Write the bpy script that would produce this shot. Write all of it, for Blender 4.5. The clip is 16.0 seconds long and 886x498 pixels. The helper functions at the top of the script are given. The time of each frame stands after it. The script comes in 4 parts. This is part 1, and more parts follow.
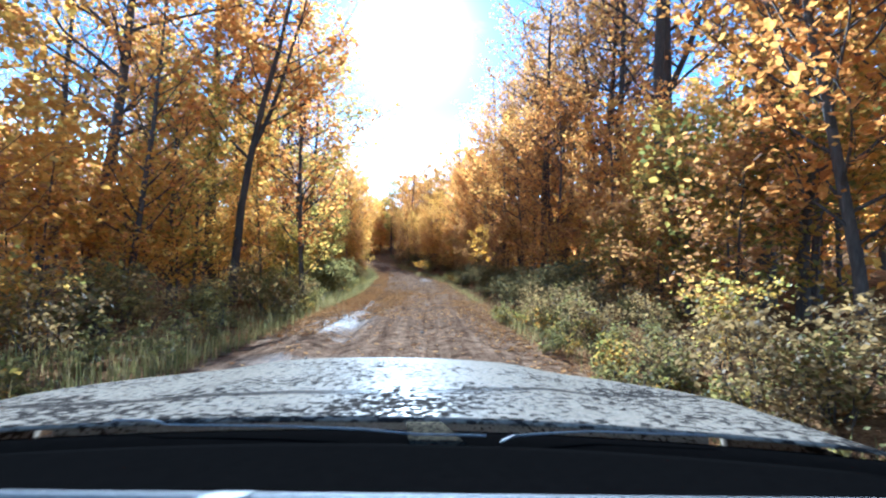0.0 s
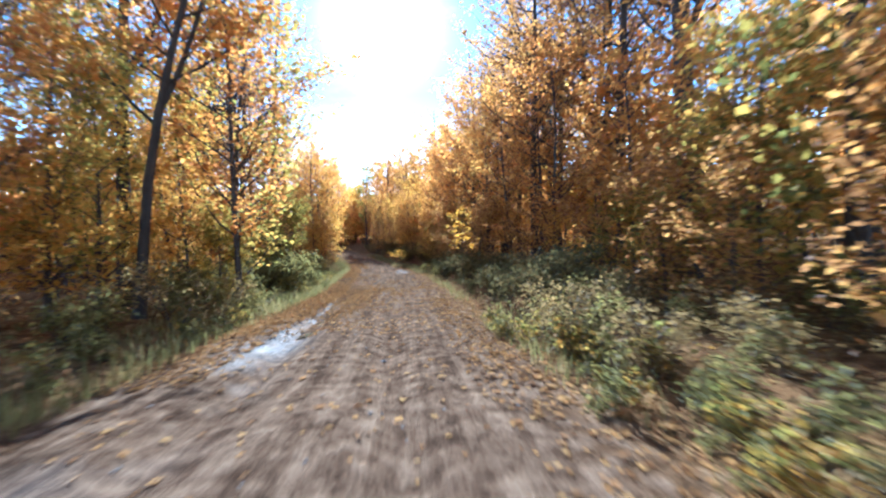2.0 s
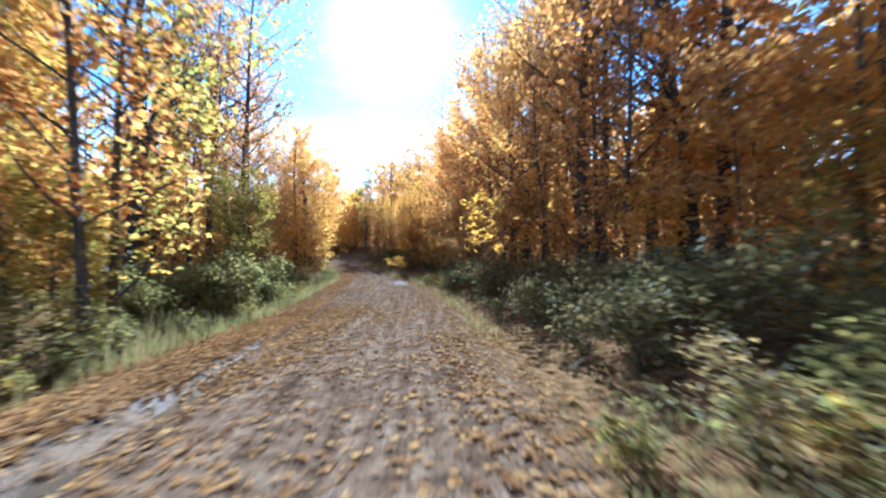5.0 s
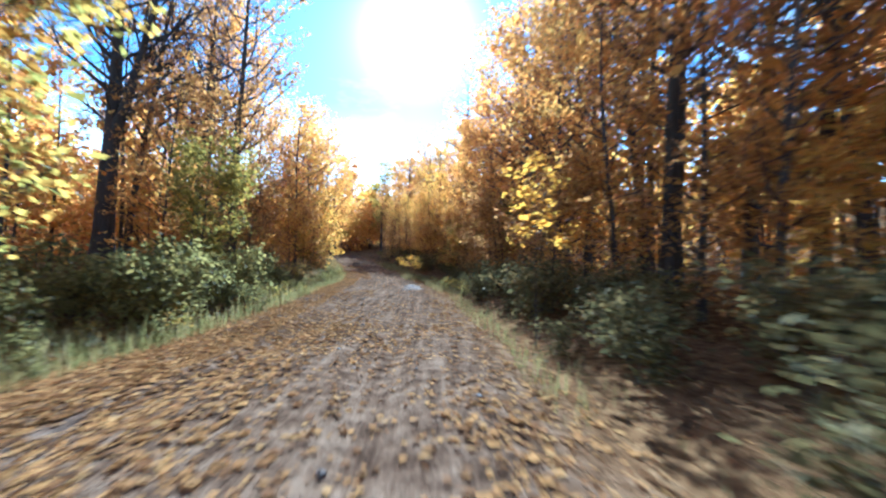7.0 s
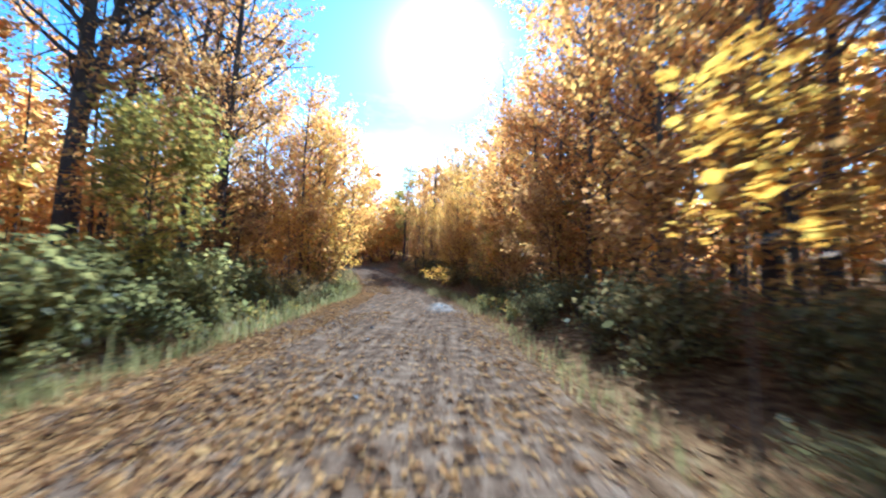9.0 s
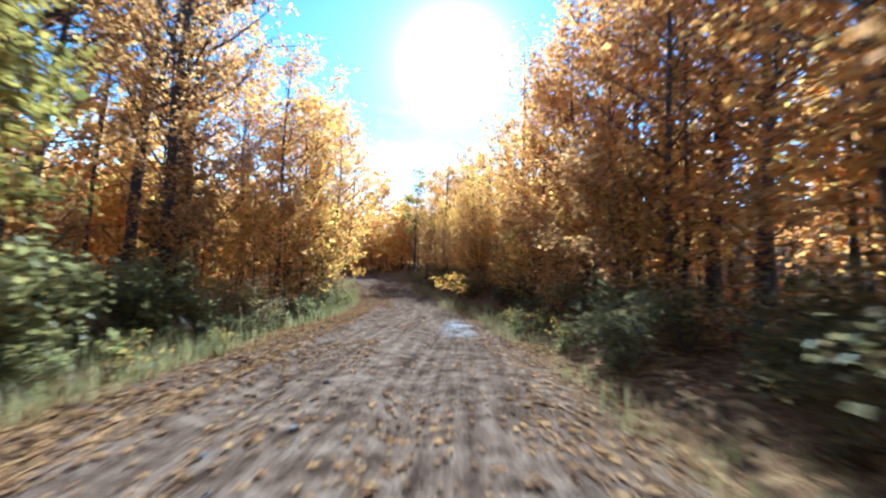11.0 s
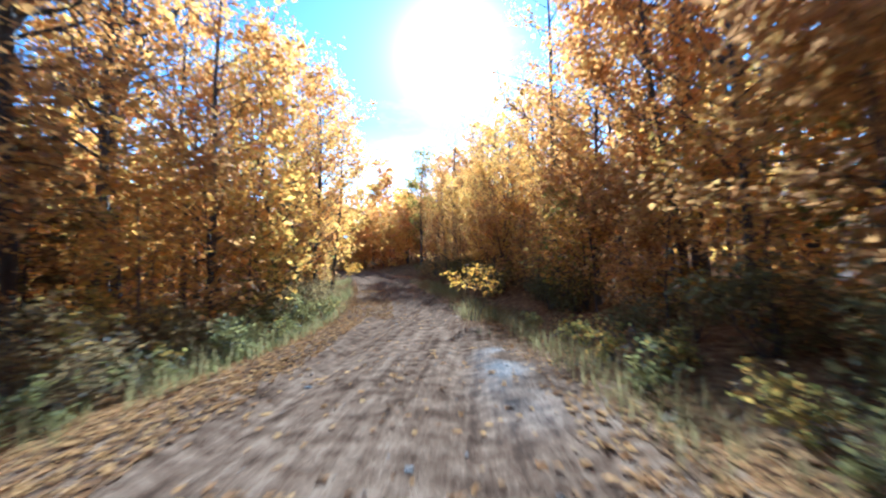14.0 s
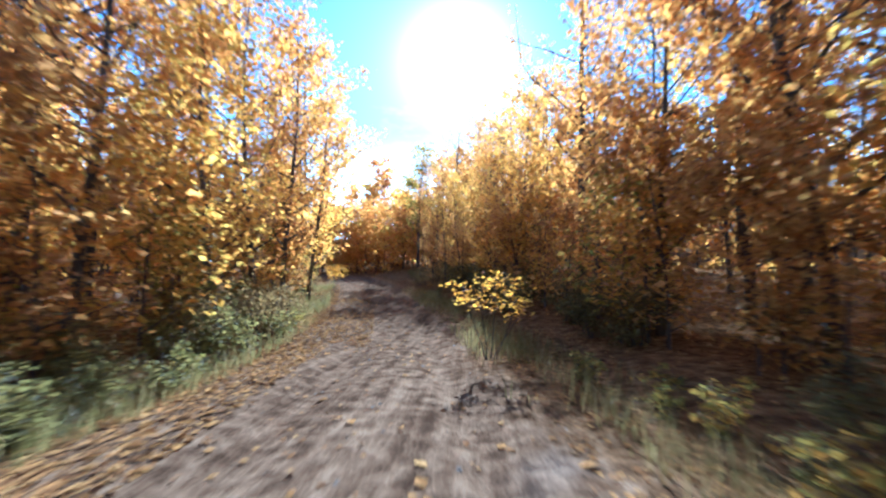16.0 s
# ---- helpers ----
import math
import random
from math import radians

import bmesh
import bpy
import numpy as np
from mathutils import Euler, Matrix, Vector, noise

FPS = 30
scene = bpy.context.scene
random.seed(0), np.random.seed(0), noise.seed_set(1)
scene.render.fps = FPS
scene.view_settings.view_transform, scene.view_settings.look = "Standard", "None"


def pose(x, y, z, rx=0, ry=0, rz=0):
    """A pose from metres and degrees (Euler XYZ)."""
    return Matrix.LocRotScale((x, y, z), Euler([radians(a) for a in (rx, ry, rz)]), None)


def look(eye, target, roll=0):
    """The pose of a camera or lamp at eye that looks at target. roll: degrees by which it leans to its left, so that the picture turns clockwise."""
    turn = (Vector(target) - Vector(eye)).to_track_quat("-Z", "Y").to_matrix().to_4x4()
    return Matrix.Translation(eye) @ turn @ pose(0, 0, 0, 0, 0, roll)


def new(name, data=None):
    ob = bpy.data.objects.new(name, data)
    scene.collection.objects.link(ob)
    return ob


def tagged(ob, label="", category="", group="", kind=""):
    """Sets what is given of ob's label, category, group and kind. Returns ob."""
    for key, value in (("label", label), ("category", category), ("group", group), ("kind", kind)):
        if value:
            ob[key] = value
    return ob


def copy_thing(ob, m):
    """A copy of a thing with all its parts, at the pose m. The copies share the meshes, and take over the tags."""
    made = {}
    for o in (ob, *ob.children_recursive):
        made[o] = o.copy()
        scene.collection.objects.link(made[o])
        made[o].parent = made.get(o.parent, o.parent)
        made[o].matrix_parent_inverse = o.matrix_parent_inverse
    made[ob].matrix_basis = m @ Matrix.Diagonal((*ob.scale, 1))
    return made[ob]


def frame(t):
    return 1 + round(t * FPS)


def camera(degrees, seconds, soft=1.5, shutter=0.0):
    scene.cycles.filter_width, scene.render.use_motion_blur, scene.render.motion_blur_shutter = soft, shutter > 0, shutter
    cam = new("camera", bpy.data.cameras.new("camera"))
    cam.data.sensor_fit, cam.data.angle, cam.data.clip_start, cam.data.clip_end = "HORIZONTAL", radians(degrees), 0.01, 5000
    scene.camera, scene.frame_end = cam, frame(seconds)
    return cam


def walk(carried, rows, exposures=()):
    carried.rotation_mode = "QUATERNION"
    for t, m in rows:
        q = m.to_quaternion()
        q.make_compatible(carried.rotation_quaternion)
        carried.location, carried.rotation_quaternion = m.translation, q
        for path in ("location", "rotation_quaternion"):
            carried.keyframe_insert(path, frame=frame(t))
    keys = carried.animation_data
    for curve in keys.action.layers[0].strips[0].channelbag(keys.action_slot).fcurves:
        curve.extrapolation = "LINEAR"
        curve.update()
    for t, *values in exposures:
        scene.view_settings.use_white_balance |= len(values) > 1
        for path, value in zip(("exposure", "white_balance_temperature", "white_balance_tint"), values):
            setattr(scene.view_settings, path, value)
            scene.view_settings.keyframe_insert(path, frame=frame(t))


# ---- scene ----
# The camera: seconds, eye, target, roll.
cam = camera(82.0, 16.0, soft=2.2, shutter=1.6)
PATH = [
    (0, (-0.04, -0.038, 1.315), (0.016, 1.957, 1.447), 0.3),
    (0.04, (-0.039, -0.030, 1.315), (0.017, 1.965, 1.447), 0.3),
    (0.5, (0.005, 0.76, 1.32), (0.083, 2.754, 1.448), -0.5),
    (1, (0.067, 1.65, 1.369), (0.18, 3.644, 1.483), -1.4),
    (1.5, (0.162, 2.55, 1.445), (0.298, 4.544, 1.528), -1.7),
    (2, (0.197, 3.543, 1.487), (0.334, 5.537, 1.571), -1.8),
    (2.5, (0.231, 4.607, 1.499), (0.356, 6.6, 1.606), -2.5),
    (3, (0.184, 5.815, 1.532), (0.306, 7.808, 1.644), -1.3),
    (3.5, (0.217, 6.945, 1.569), (0.343, 8.938, 1.684), -1.1),
    (6, (0.608, 12.348, 1.599), (0.7, 14.342, 1.731), -0.6),
    (6.5, (0.58, 13.574, 1.646), (0.647, 15.568, 1.783), 0.3),
    (7, (0.526, 14.733, 1.658), (0.573, 16.727, 1.794), 1.2),
    (7.5, (0.473, 15.929, 1.693), (0.495, 17.924, 1.827), 1.3),
    (8, (0.405, 17.114, 1.745), (0.398, 19.107, 1.902), 1.2),
    (8.5, (0.257, 18.379, 1.779), (0.225, 20.371, 1.956), 2.0),
    (9, (0.166, 19.679, 1.847), (0.119, 21.669, 2.032), 2.1),
    (11.5, (-0.052, 25.891, 2.055), (-0.171, 27.874, 2.286), 0.9),
    (12, (-0.131, 26.95, 2.135), (-0.266, 28.931, 2.371), 0.2),
    (12.5, (-0.235, 27.93, 2.216), (-0.374, 29.914, 2.427), -0.4),
    (13, (-0.36, 29.038, 2.312), (-0.504, 31.023, 2.509), -0.9),
    (13.5, (-0.422, 30.101, 2.352), (-0.562, 32.087, 2.543), -1.5),
    (14, (-0.537, 31.148, 2.41), (-0.668, 33.134, 2.604), -1.2),
    (14.5, (-0.599, 32.383, 2.465), (-0.734, 34.368, 2.671), -0.9),
    (15, (-0.711, 33.533, 2.553), (-0.846, 35.516, 2.774), -0.1),
    (15.5, (-0.813, 34.562, 2.629), (-0.942, 36.544, 2.861), 0.7),
    (16, (-0.914, 35.647, 2.693), (-1.037, 37.63, 2.915), 0.9),
]
walk(cam, [(t, look(eye, target, roll)) for t, eye, target, roll in PATH], exposures=[(0.0, 3.5, 4330, 1), (3.7, 3.5, 4330, 1), (6.0, 3.5, 4120, -3), (12.0, 3.52, 4120, -3), (16.0, 3.57, 4150, -1)])

# ---- light: a low autumn sun ahead, glow added round it, brightened horizon haze, small clouds ----
SUN_EL, SUN_AZ = radians(26.5), radians(-2.2)
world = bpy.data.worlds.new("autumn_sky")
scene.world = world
world.use_nodes = True
wn, wl = world.node_tree.nodes, world.node_tree.links
wn.clear()
sky = wn.new("ShaderNodeTexSky")
sky.sky_type, sky.sun_disc = "NISHITA", False
sky.sun_elevation, sky.sun_rotation = SUN_EL, SUN_AZ
sky.air_density, sky.dust_density, sky.ozone_density = 1.0, 0.14, 1.2
bg = wn.new("ShaderNodeBackground")
bg.inputs["Strength"].default_value = 0.021
wo = wn.new("ShaderNodeOutputWorld")
where, puff = wn.new("ShaderNodeTexCoord"), wn.new("ShaderNodeTexNoise")
stretch = wn.new("ShaderNodeMapping")
stretch.inputs["Scale"].default_value = (1.0, 1.0, 2.6)
puff.inputs["Scale"].default_value, puff.inputs["Detail"].default_value, puff.inputs["Roughness"].default_value = 3.4, 7.0, 0.62
wl.new(where.outputs["Generated"], stretch.inputs["Vector"])
wl.new(stretch.outputs[0], puff.inputs["Vector"])
cover = wn.new("ShaderNodeMapRange")
cover.inputs["From Min"].default_value, cover.inputs["From Max"].default_value, cover.inputs["To Max"].default_value = 0.60, 0.74, 0.8
wl.new(puff.outputs["Fac"], cover.inputs["Value"])
cloudy = wn.new("ShaderNodeMix")
cloudy.data_type = "RGBA"
cloudy.inputs["B"].default_value = (8.0, 8.0, 8.2, 1)
wl.new(cover.outputs[0], cloudy.inputs["Factor"])
deep = wn.new("ShaderNodeHueSaturation")
deep.inputs["Saturation"].default_value, deep.inputs["Hue"].default_value = 1.1, 0.502
wl.new(sky.outputs["Color"], deep.inputs["Color"])
wl.new(deep.outputs["Color"], cloudy.inputs["A"])
# Horizon haze painted brighter all round the sky, as fill for the trees.
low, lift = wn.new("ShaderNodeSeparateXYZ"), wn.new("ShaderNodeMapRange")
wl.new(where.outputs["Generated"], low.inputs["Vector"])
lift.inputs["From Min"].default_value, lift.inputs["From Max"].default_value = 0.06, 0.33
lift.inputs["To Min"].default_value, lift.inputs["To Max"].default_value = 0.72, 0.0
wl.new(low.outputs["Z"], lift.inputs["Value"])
haze_fill = wn.new("ShaderNodeMix")
haze_fill.data_type = "RGBA"
haze_fill.inputs["B"].default_value = (22.0, 23.0, 24.0, 1)
wl.new(lift.outputs[0], haze_fill.inputs["Factor"])
wl.new(cloudy.outputs["Result"], haze_fill.inputs["A"])
# Glow added to the sky round the sun, painted over the thin haze.
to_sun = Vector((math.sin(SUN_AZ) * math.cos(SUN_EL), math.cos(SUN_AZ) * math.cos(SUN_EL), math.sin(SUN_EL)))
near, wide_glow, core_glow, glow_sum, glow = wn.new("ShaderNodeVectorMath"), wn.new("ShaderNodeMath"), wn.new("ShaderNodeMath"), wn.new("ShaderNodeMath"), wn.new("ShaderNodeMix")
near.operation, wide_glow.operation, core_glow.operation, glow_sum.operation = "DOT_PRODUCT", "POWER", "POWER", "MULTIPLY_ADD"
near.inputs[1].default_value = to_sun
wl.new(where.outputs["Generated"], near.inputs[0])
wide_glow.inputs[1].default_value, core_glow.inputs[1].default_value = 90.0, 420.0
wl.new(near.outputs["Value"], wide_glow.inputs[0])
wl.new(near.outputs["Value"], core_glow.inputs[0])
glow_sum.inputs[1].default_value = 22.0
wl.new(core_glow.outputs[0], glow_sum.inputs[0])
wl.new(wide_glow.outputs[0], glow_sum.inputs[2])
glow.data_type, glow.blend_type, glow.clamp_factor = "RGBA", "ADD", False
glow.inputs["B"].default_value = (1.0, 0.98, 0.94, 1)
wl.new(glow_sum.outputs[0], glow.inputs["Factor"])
wl.new(haze_fill.outputs["Result"], glow.inputs["A"])
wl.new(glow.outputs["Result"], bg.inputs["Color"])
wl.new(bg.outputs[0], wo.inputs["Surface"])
sun_data = bpy.data.lights.new("sun", "SUN")
sun_data.energy, sun_data.angle, sun_data.color = 2.0, radians(0.6), (1.0, 0.95, 0.87)
sun_ob = new("sun", sun_data)
sun_ob.matrix_world = look(to_sun * 200, (0, 0, 0))


# ---- materials ----
def material(name):
    m = bpy.data.materials.new(name)
    m.use_nodes = True
    m.node_tree.nodes.clear()
    return m, m.node_tree.nodes, m.node_tree.links


def ramp_node(nodes, stops):
    r = nodes.new("ShaderNodeValToRGB")
    while len(r.color_ramp.elements) < len(stops):
        r.color_ramp.elements.new(0.5)
    for e, (at, col) in zip(r.color_ramp.elements, stops):
        e.position, e.color = at, (*col, 1)
    return r


def leaf_material(name, stops, glow=0.5, gloss=0.025):
    """Thin leaves: each leaf takes its own colour from the ramp, each tree its own shift; light passes through."""
    m, n, l = material(name)
    geo, info = n.new("ShaderNodeNewGeometry"), n.new("ShaderNodeObjectInfo")
    mix = n.new("ShaderNodeMath")
    mix.operation = "MULTIPLY_ADD"
    mix.inputs[1].default_value = 0.72
    shift = n.new("ShaderNodeMath")
    shift.operation = "MULTIPLY"
    shift.inputs[1].default_value = 0.28
    l.new(info.outputs["Random"], shift.inputs[0])
    l.new(geo.outputs["Random Per Island"], mix.inputs[0])
    l.new(shift.outputs[0], mix.inputs[2])
    ramp = ramp_node(n, stops)
    l.new(mix.outputs[0], ramp.inputs["Fac"])
    tex, spot = n.new("ShaderNodeTexCoord"), n.new("ShaderNodeTexNoise")
    spot.inputs["Scale"].default_value, spot.inputs["Detail"].default_value = 22.0, 3.0
    l.new(tex.outputs["Object"], spot.inputs["Vector"])
    hsv = n.new("ShaderNodeHueSaturation")
    mr = n.new("ShaderNodeMapRange")
    mr.inputs["From Min"].default_value, mr.inputs["From Max"].default_value = 0.3, 0.7
    mr.inputs["To Min"].default_value, mr.inputs["To Max"].default_value = 0.72, 1.15
    l.new(spot.outputs["Fac"], mr.inputs["Value"])
    l.new(mr.outputs[0], hsv.inputs["Value"])
    l.new(ramp.outputs["Color"], hsv.inputs["Color"])
    front, back, coat = n.new("ShaderNodeBsdfDiffuse"), n.new("ShaderNodeBsdfTranslucent"), n.new("ShaderNodeBsdfGlossy")
    coat.inputs["Roughness"].default_value = 0.6
    l.new(hsv.outputs[0], front.inputs["Color"])
    l.new(hsv.outputs[0], back.inputs["Color"])
    a, b = n.new("ShaderNodeMixShader"), n.new("ShaderNodeMixShader")
    a.inputs[0].default_value = glow
    l.new(front.outputs[0], a.inputs[1])
    l.new(back.outputs[0], a.inputs[2])
    fres = n.new("ShaderNodeFresnel")
    fres.inputs["IOR"].default_value = 1.35
    k = n.new("ShaderNodeMath")
    k.operation = "MULTIPLY"
    k.inputs[1].default_value = gloss
    l.new(fres.outputs[0], k.inputs[0])
    l.new(k.outputs[0], b.inputs[0])
    l.new(a.outputs[0], b.inputs[1])
    l.new(coat.outputs[0], b.inputs[2])
    out = n.new("ShaderNodeOutputMaterial")
    l.new(b.outputs[0], out.inputs["Surface"])
    return m


def rough_material(name, stops, scale, bump=0.4, rough=0.9, stretch=(1, 1, 1), second=6.0, shine=0.3):
    """A rough solid: a coarse and a fine noise drive colour and relief."""
    m, n, l = material(name)
    tex, mp = n.new("ShaderNodeTexCoord"), n.new("ShaderNodeMapping")
    mp.inputs["Scale"].default_value = stretch
    l.new(tex.outputs["Object"], mp.inputs["Vector"])
    one, two = n.new("ShaderNodeTexNoise"), n.new("ShaderNodeTexNoise")
    one.inputs["Scale"].default_value, two.inputs["Scale"].default_value = scale, scale * second
    one.inputs["Detail"].default_value, two.inputs["Detail"].default_value = 4.0, 6.0
    l.new(mp.outputs[0], one.inputs["Vector"])
    l.new(mp.outputs[0], two.inputs["Vector"])
    mix = n.new("ShaderNodeMix")
    mix.inputs["Factor"].default_value = 0.5
    l.new(one.outputs["Fac"], mix.inputs["A"])
    l.new(two.outputs["Fac"], mix.inputs["B"])
    ramp = ramp_node(n, stops)
    l.new(mix.outputs["Result"], ramp.inputs["Fac"])
    bs = n.new("ShaderNodeBsdfPrincipled")
    bs.inputs["Roughness"].default_value, bs.inputs["Specular IOR Level"].default_value = rough, shine
    l.new(ramp.outputs["Color"], bs.inputs["Base Color"])
    bp = n.new("ShaderNodeBump")
    bp.inputs["Strength"].default_value, bp.inputs["Distance"].default_value = bump, 0.03
    l.new(mix.outputs["Result"], bp.inputs["Height"])
    l.new(bp.outputs[0], bs.inputs["Normal"])
    out = n.new("ShaderNodeOutputMaterial")
    l.new(bs.outputs[0], out.inputs["Surface"])
    return m


ORANGE = [(0.0, (0.34, 0.135, 0.04)), (0.25, (0.62, 0.26, 0.06)), (0.55, (0.76, 0.355, 0.075)), (0.8, (0.79, 0.44, 0.09)), (1.0, (0.70, 0.48, 0.13))]
GOLD = [(0.0, (0.46, 0.195, 0.045)), (0.3, (0.73, 0.355, 0.062)), (0.65, (0.78, 0.445, 0.07)), (1.0, (0.66, 0.50, 0.10))]
YELLOW_GREEN = [(0.0, (0.17, 0.17, 0.045)), (0.3, (0.36, 0.30, 0.06)), (0.6, (0.60, 0.38, 0.07)), (0.85, (0.64, 0.32, 0.06)), (1.0, (0.30, 0.29, 0.06))]
GREEN = [(0.0, (0.10, 0.092, 0.035)), (0.5, (0.23, 0.198, 0.06)), (0.85, (0.36, 0.28, 0.08)), (1.0, (0.48, 0.33, 0.09))]
OLIVE = [(0.0, (0.16, 0.145, 0.035)), (0.5, (0.38, 0.29, 0.055)), (0.85, (0.62, 0.40, 0.06)), (1.0, (0.73, 0.40, 0.06))]
HAZEL = [(0.0, (0.11, 0.11, 0.035)), (0.3, (0.24, 0.22, 0.05)), (0.55, (0.44, 0.31, 0.06)), (0.8, (0.54, 0.27, 0.05)), (1.0, (0.24, 0.23, 0.05))]
DRY = [(0.0, (0.11, 0.075, 0.035)), (0.5, (0.25, 0.165, 0.062)), (0.8, (0.39, 0.25, 0.085)), (1.0, (0.26, 0.22, 0.075))]
BROWN = [(0.0, (0.26, 0.13, 0.055)), (0.4, (0.48, 0.235, 0.07)), (0.75, (0.65, 0.345, 0.085)), (1.0, (0.68, 0.44, 0.12))]
DARK = [(0.0, (0.09, 0.078, 0.033)), (0.6, (0.195, 0.158, 0.058)), (1.0, (0.33, 0.22, 0.08))]
LITTER = [(0.0, (0.09, 0.045, 0.025)), (0.3, (0.30, 0.15, 0.06)), (0.7, (0.50, 0.27, 0.09)), (1.0, (0.55, 0.36, 0.15))]
leaf_orange = leaf_material("leaf_orange", ORANGE, 0.68)
leaf_gold = leaf_material("leaf_gold", GOLD, 0.68)
leaf_yellow_green = leaf_material("leaf_yellow_green", YELLOW_GREEN, 0.66)
leaf_green = leaf_material("leaf_green", GREEN, 0.5, 0.015)
leaf_hazel = leaf_material("leaf_hazel", HAZEL, 0.56, 0.015)
leaf_olive = leaf_material("leaf_olive", OLIVE, 0.5, 0.015)
leaf_dry = leaf_material("leaf_dry", DRY, 0.5, 0.015)
leaf_brown = leaf_material("leaf_brown", BROWN, 0.62)
leaf_dark = leaf_material("leaf_dark", DARK, 0.35, 0.01)
leaf_litter = leaf_material("leaf_litter", LITTER, 0.2, 0.0)
leaf_bright = leaf_material("leaf_bright", [(0.0, (0.62, 0.29, 0.035)), (0.6, (0.76, 0.42, 0.045)), (1.0, (0.68, 0.48, 0.08))], 0.6)
grass_green = leaf_material("grass_blades", [(0.0, (0.10, 0.095, 0.03)), (0.5, (0.20, 0.178, 0.055)), (0.8, (0.30, 0.23, 0.085)), (1.0, (0.38, 0.28, 0.12))], 0.4, 0.03)
grass_dry = leaf_material("grass_dry_blades", [(0.0, (0.10, 0.085, 0.03)), (0.5, (0.22, 0.16, 0.055)), (1.0, (0.32, 0.24, 0.11))], 0.4, 0.03)
bark_grey = rough_material("bark_grey", [(0.25, (0.032, 0.024, 0.018)), (0.55, (0.092, 0.072, 0.056)), (0.8, (0.17, 0.14, 0.115))], 5.0, 0.9, 0.95, (1, 1, 0.22))
bark_dark = rough_material("bark_dark", [(0.25, (0.030, 0.022, 0.016)), (0.6, (0.080, 0.062, 0.048)), (0.85, (0.15, 0.122, 0.10))], 6.0, 0.9, 0.95, (1, 1, 0.2))
stone_mat = rough_material("stone", [(0.2, (0.07, 0.052, 0.042)), (0.7, (0.20, 0.165, 0.14))], 9.0, 0.5, 0.85)


def soil_material(name, dry, mould, wet_amount, wet_floor):
    """Earth: clods, pebbles and leaf mould by noise; sunk places hold damp and shine."""
    m, n, l = material(name)
    tex = n.new("ShaderNodeTexCoord")
    big, mid, fine = (n.new("ShaderNodeTexNoise") for _ in range(3))
    for node, sc, de in ((big, 0.55, 3.0), (mid, 4.5, 5.0), (fine, 34.0, 6.0)):
        node.inputs["Scale"].default_value, node.inputs["Detail"].default_value = sc, de
        l.new(tex.outputs["Object"], node.inputs["Vector"])
    streak_map, streak = n.new("ShaderNodeMapping"), n.new("ShaderNodeTexNoise")
    streak_map.inputs["Scale"].default_value = (8.0, 0.35, 1.0)
    streak.inputs["Scale"].default_value, streak.inputs["Detail"].default_value = 1.0, 4.0
    l.new(tex.outputs["Object"], streak_map.inputs["Vector"])
    l.new(streak_map.outputs[0], streak.inputs["Vector"])
    mix, mix2 = n.new("ShaderNodeMix"), n.new("ShaderNodeMix")
    mix.inputs["Factor"].default_value, mix2.inputs["Factor"].default_value = 0.45, 0.3
    l.new(mid.outputs["Fac"], mix.inputs["A"])
    l.new(fine.outputs["Fac"], mix.inputs["B"])
    l.new(mix.outputs["Result"], mix2.inputs["A"])
    l.new(streak.outputs["Fac"], mix2.inputs["B"])
    ramp = ramp_node(n, dry)
    l.new(mix2.outputs["Result"], ramp.inputs["Fac"])
    wood_floor = ramp_node(n, mould)
    l.new(mix.outputs["Result"], wood_floor.inputs["Fac"])
    worn = n.new("ShaderNodeAttribute")
    worn.attribute_name = "track"
    ragged = n.new("ShaderNodeMath")
    ragged.operation = "MULTIPLY_ADD"
    ragged.inputs[1].default_value, ragged.inputs[2].default_value = 2.4, -1.2
    ragged.use_clamp = False
    l.new(mid.outputs["Fac"], ragged.inputs[0])
    frayed = n.new("ShaderNodeMath")
    frayed.operation, frayed.use_clamp = "ADD", True
    l.new(ragged.outputs[0], frayed.inputs[0])
    l.new(worn.outputs["Fac"], frayed.inputs[1])
    earth = n.new("ShaderNodeMix")
    earth.data_type = "RGBA"
    l.new(frayed.outputs[0], earth.inputs["Factor"])
    l.new(wood_floor.outputs["Color"], earth.inputs["A"])
    l.new(ramp.outputs["Color"], earth.inputs["B"])
    wet = n.new("ShaderNodeMapRange")
    wet.inputs["From Min"].default_value, wet.inputs["From Max"].default_value = 0.46, 0.60
    wet.inputs["To Min"].default_value, wet.inputs["To Max"].default_value = 0.0, wet_amount
    l.new(big.outputs["Fac"], wet.inputs["Value"])
    rut = n.new("ShaderNodeAttribute")
    rut.attribute_name = "damp"
    both = n.new("ShaderNodeMath")
    both.operation = "MULTIPLY"
    l.new(wet.outputs[0], both.inputs[0])
    l.new(rut.outputs["Fac"], both.inputs[1])
    darker = n.new("ShaderNodeMix")
    darker.data_type, darker.blend_type = "RGBA", "MULTIPLY"
    darker.inputs["B"].default_value = (0.55, 0.52, 0.5, 1)
    l.new(both.outputs[0], darker.inputs["Factor"])
    l.new(earth.outputs["Result"], darker.inputs["A"])
    rough = n.new("ShaderNodeMapRange")
    rough.inputs["To Min"].default_value, rough.inputs["To Max"].default_value = 0.92, wet_floor
    l.new(both.outputs[0], rough.inputs["Value"])
    bs = n.new("ShaderNodeBsdfPrincipled")
    shine = n.new("ShaderNodeMath")
    shine.operation = "MULTIPLY_ADD"
    shine.inputs[1].default_value, shine.inputs[2].default_value = 0.4, 0.0
    l.new(both.outputs[0], shine.inputs[0])
    l.new(shine.outputs[0], bs.inputs["Specular IOR Level"])
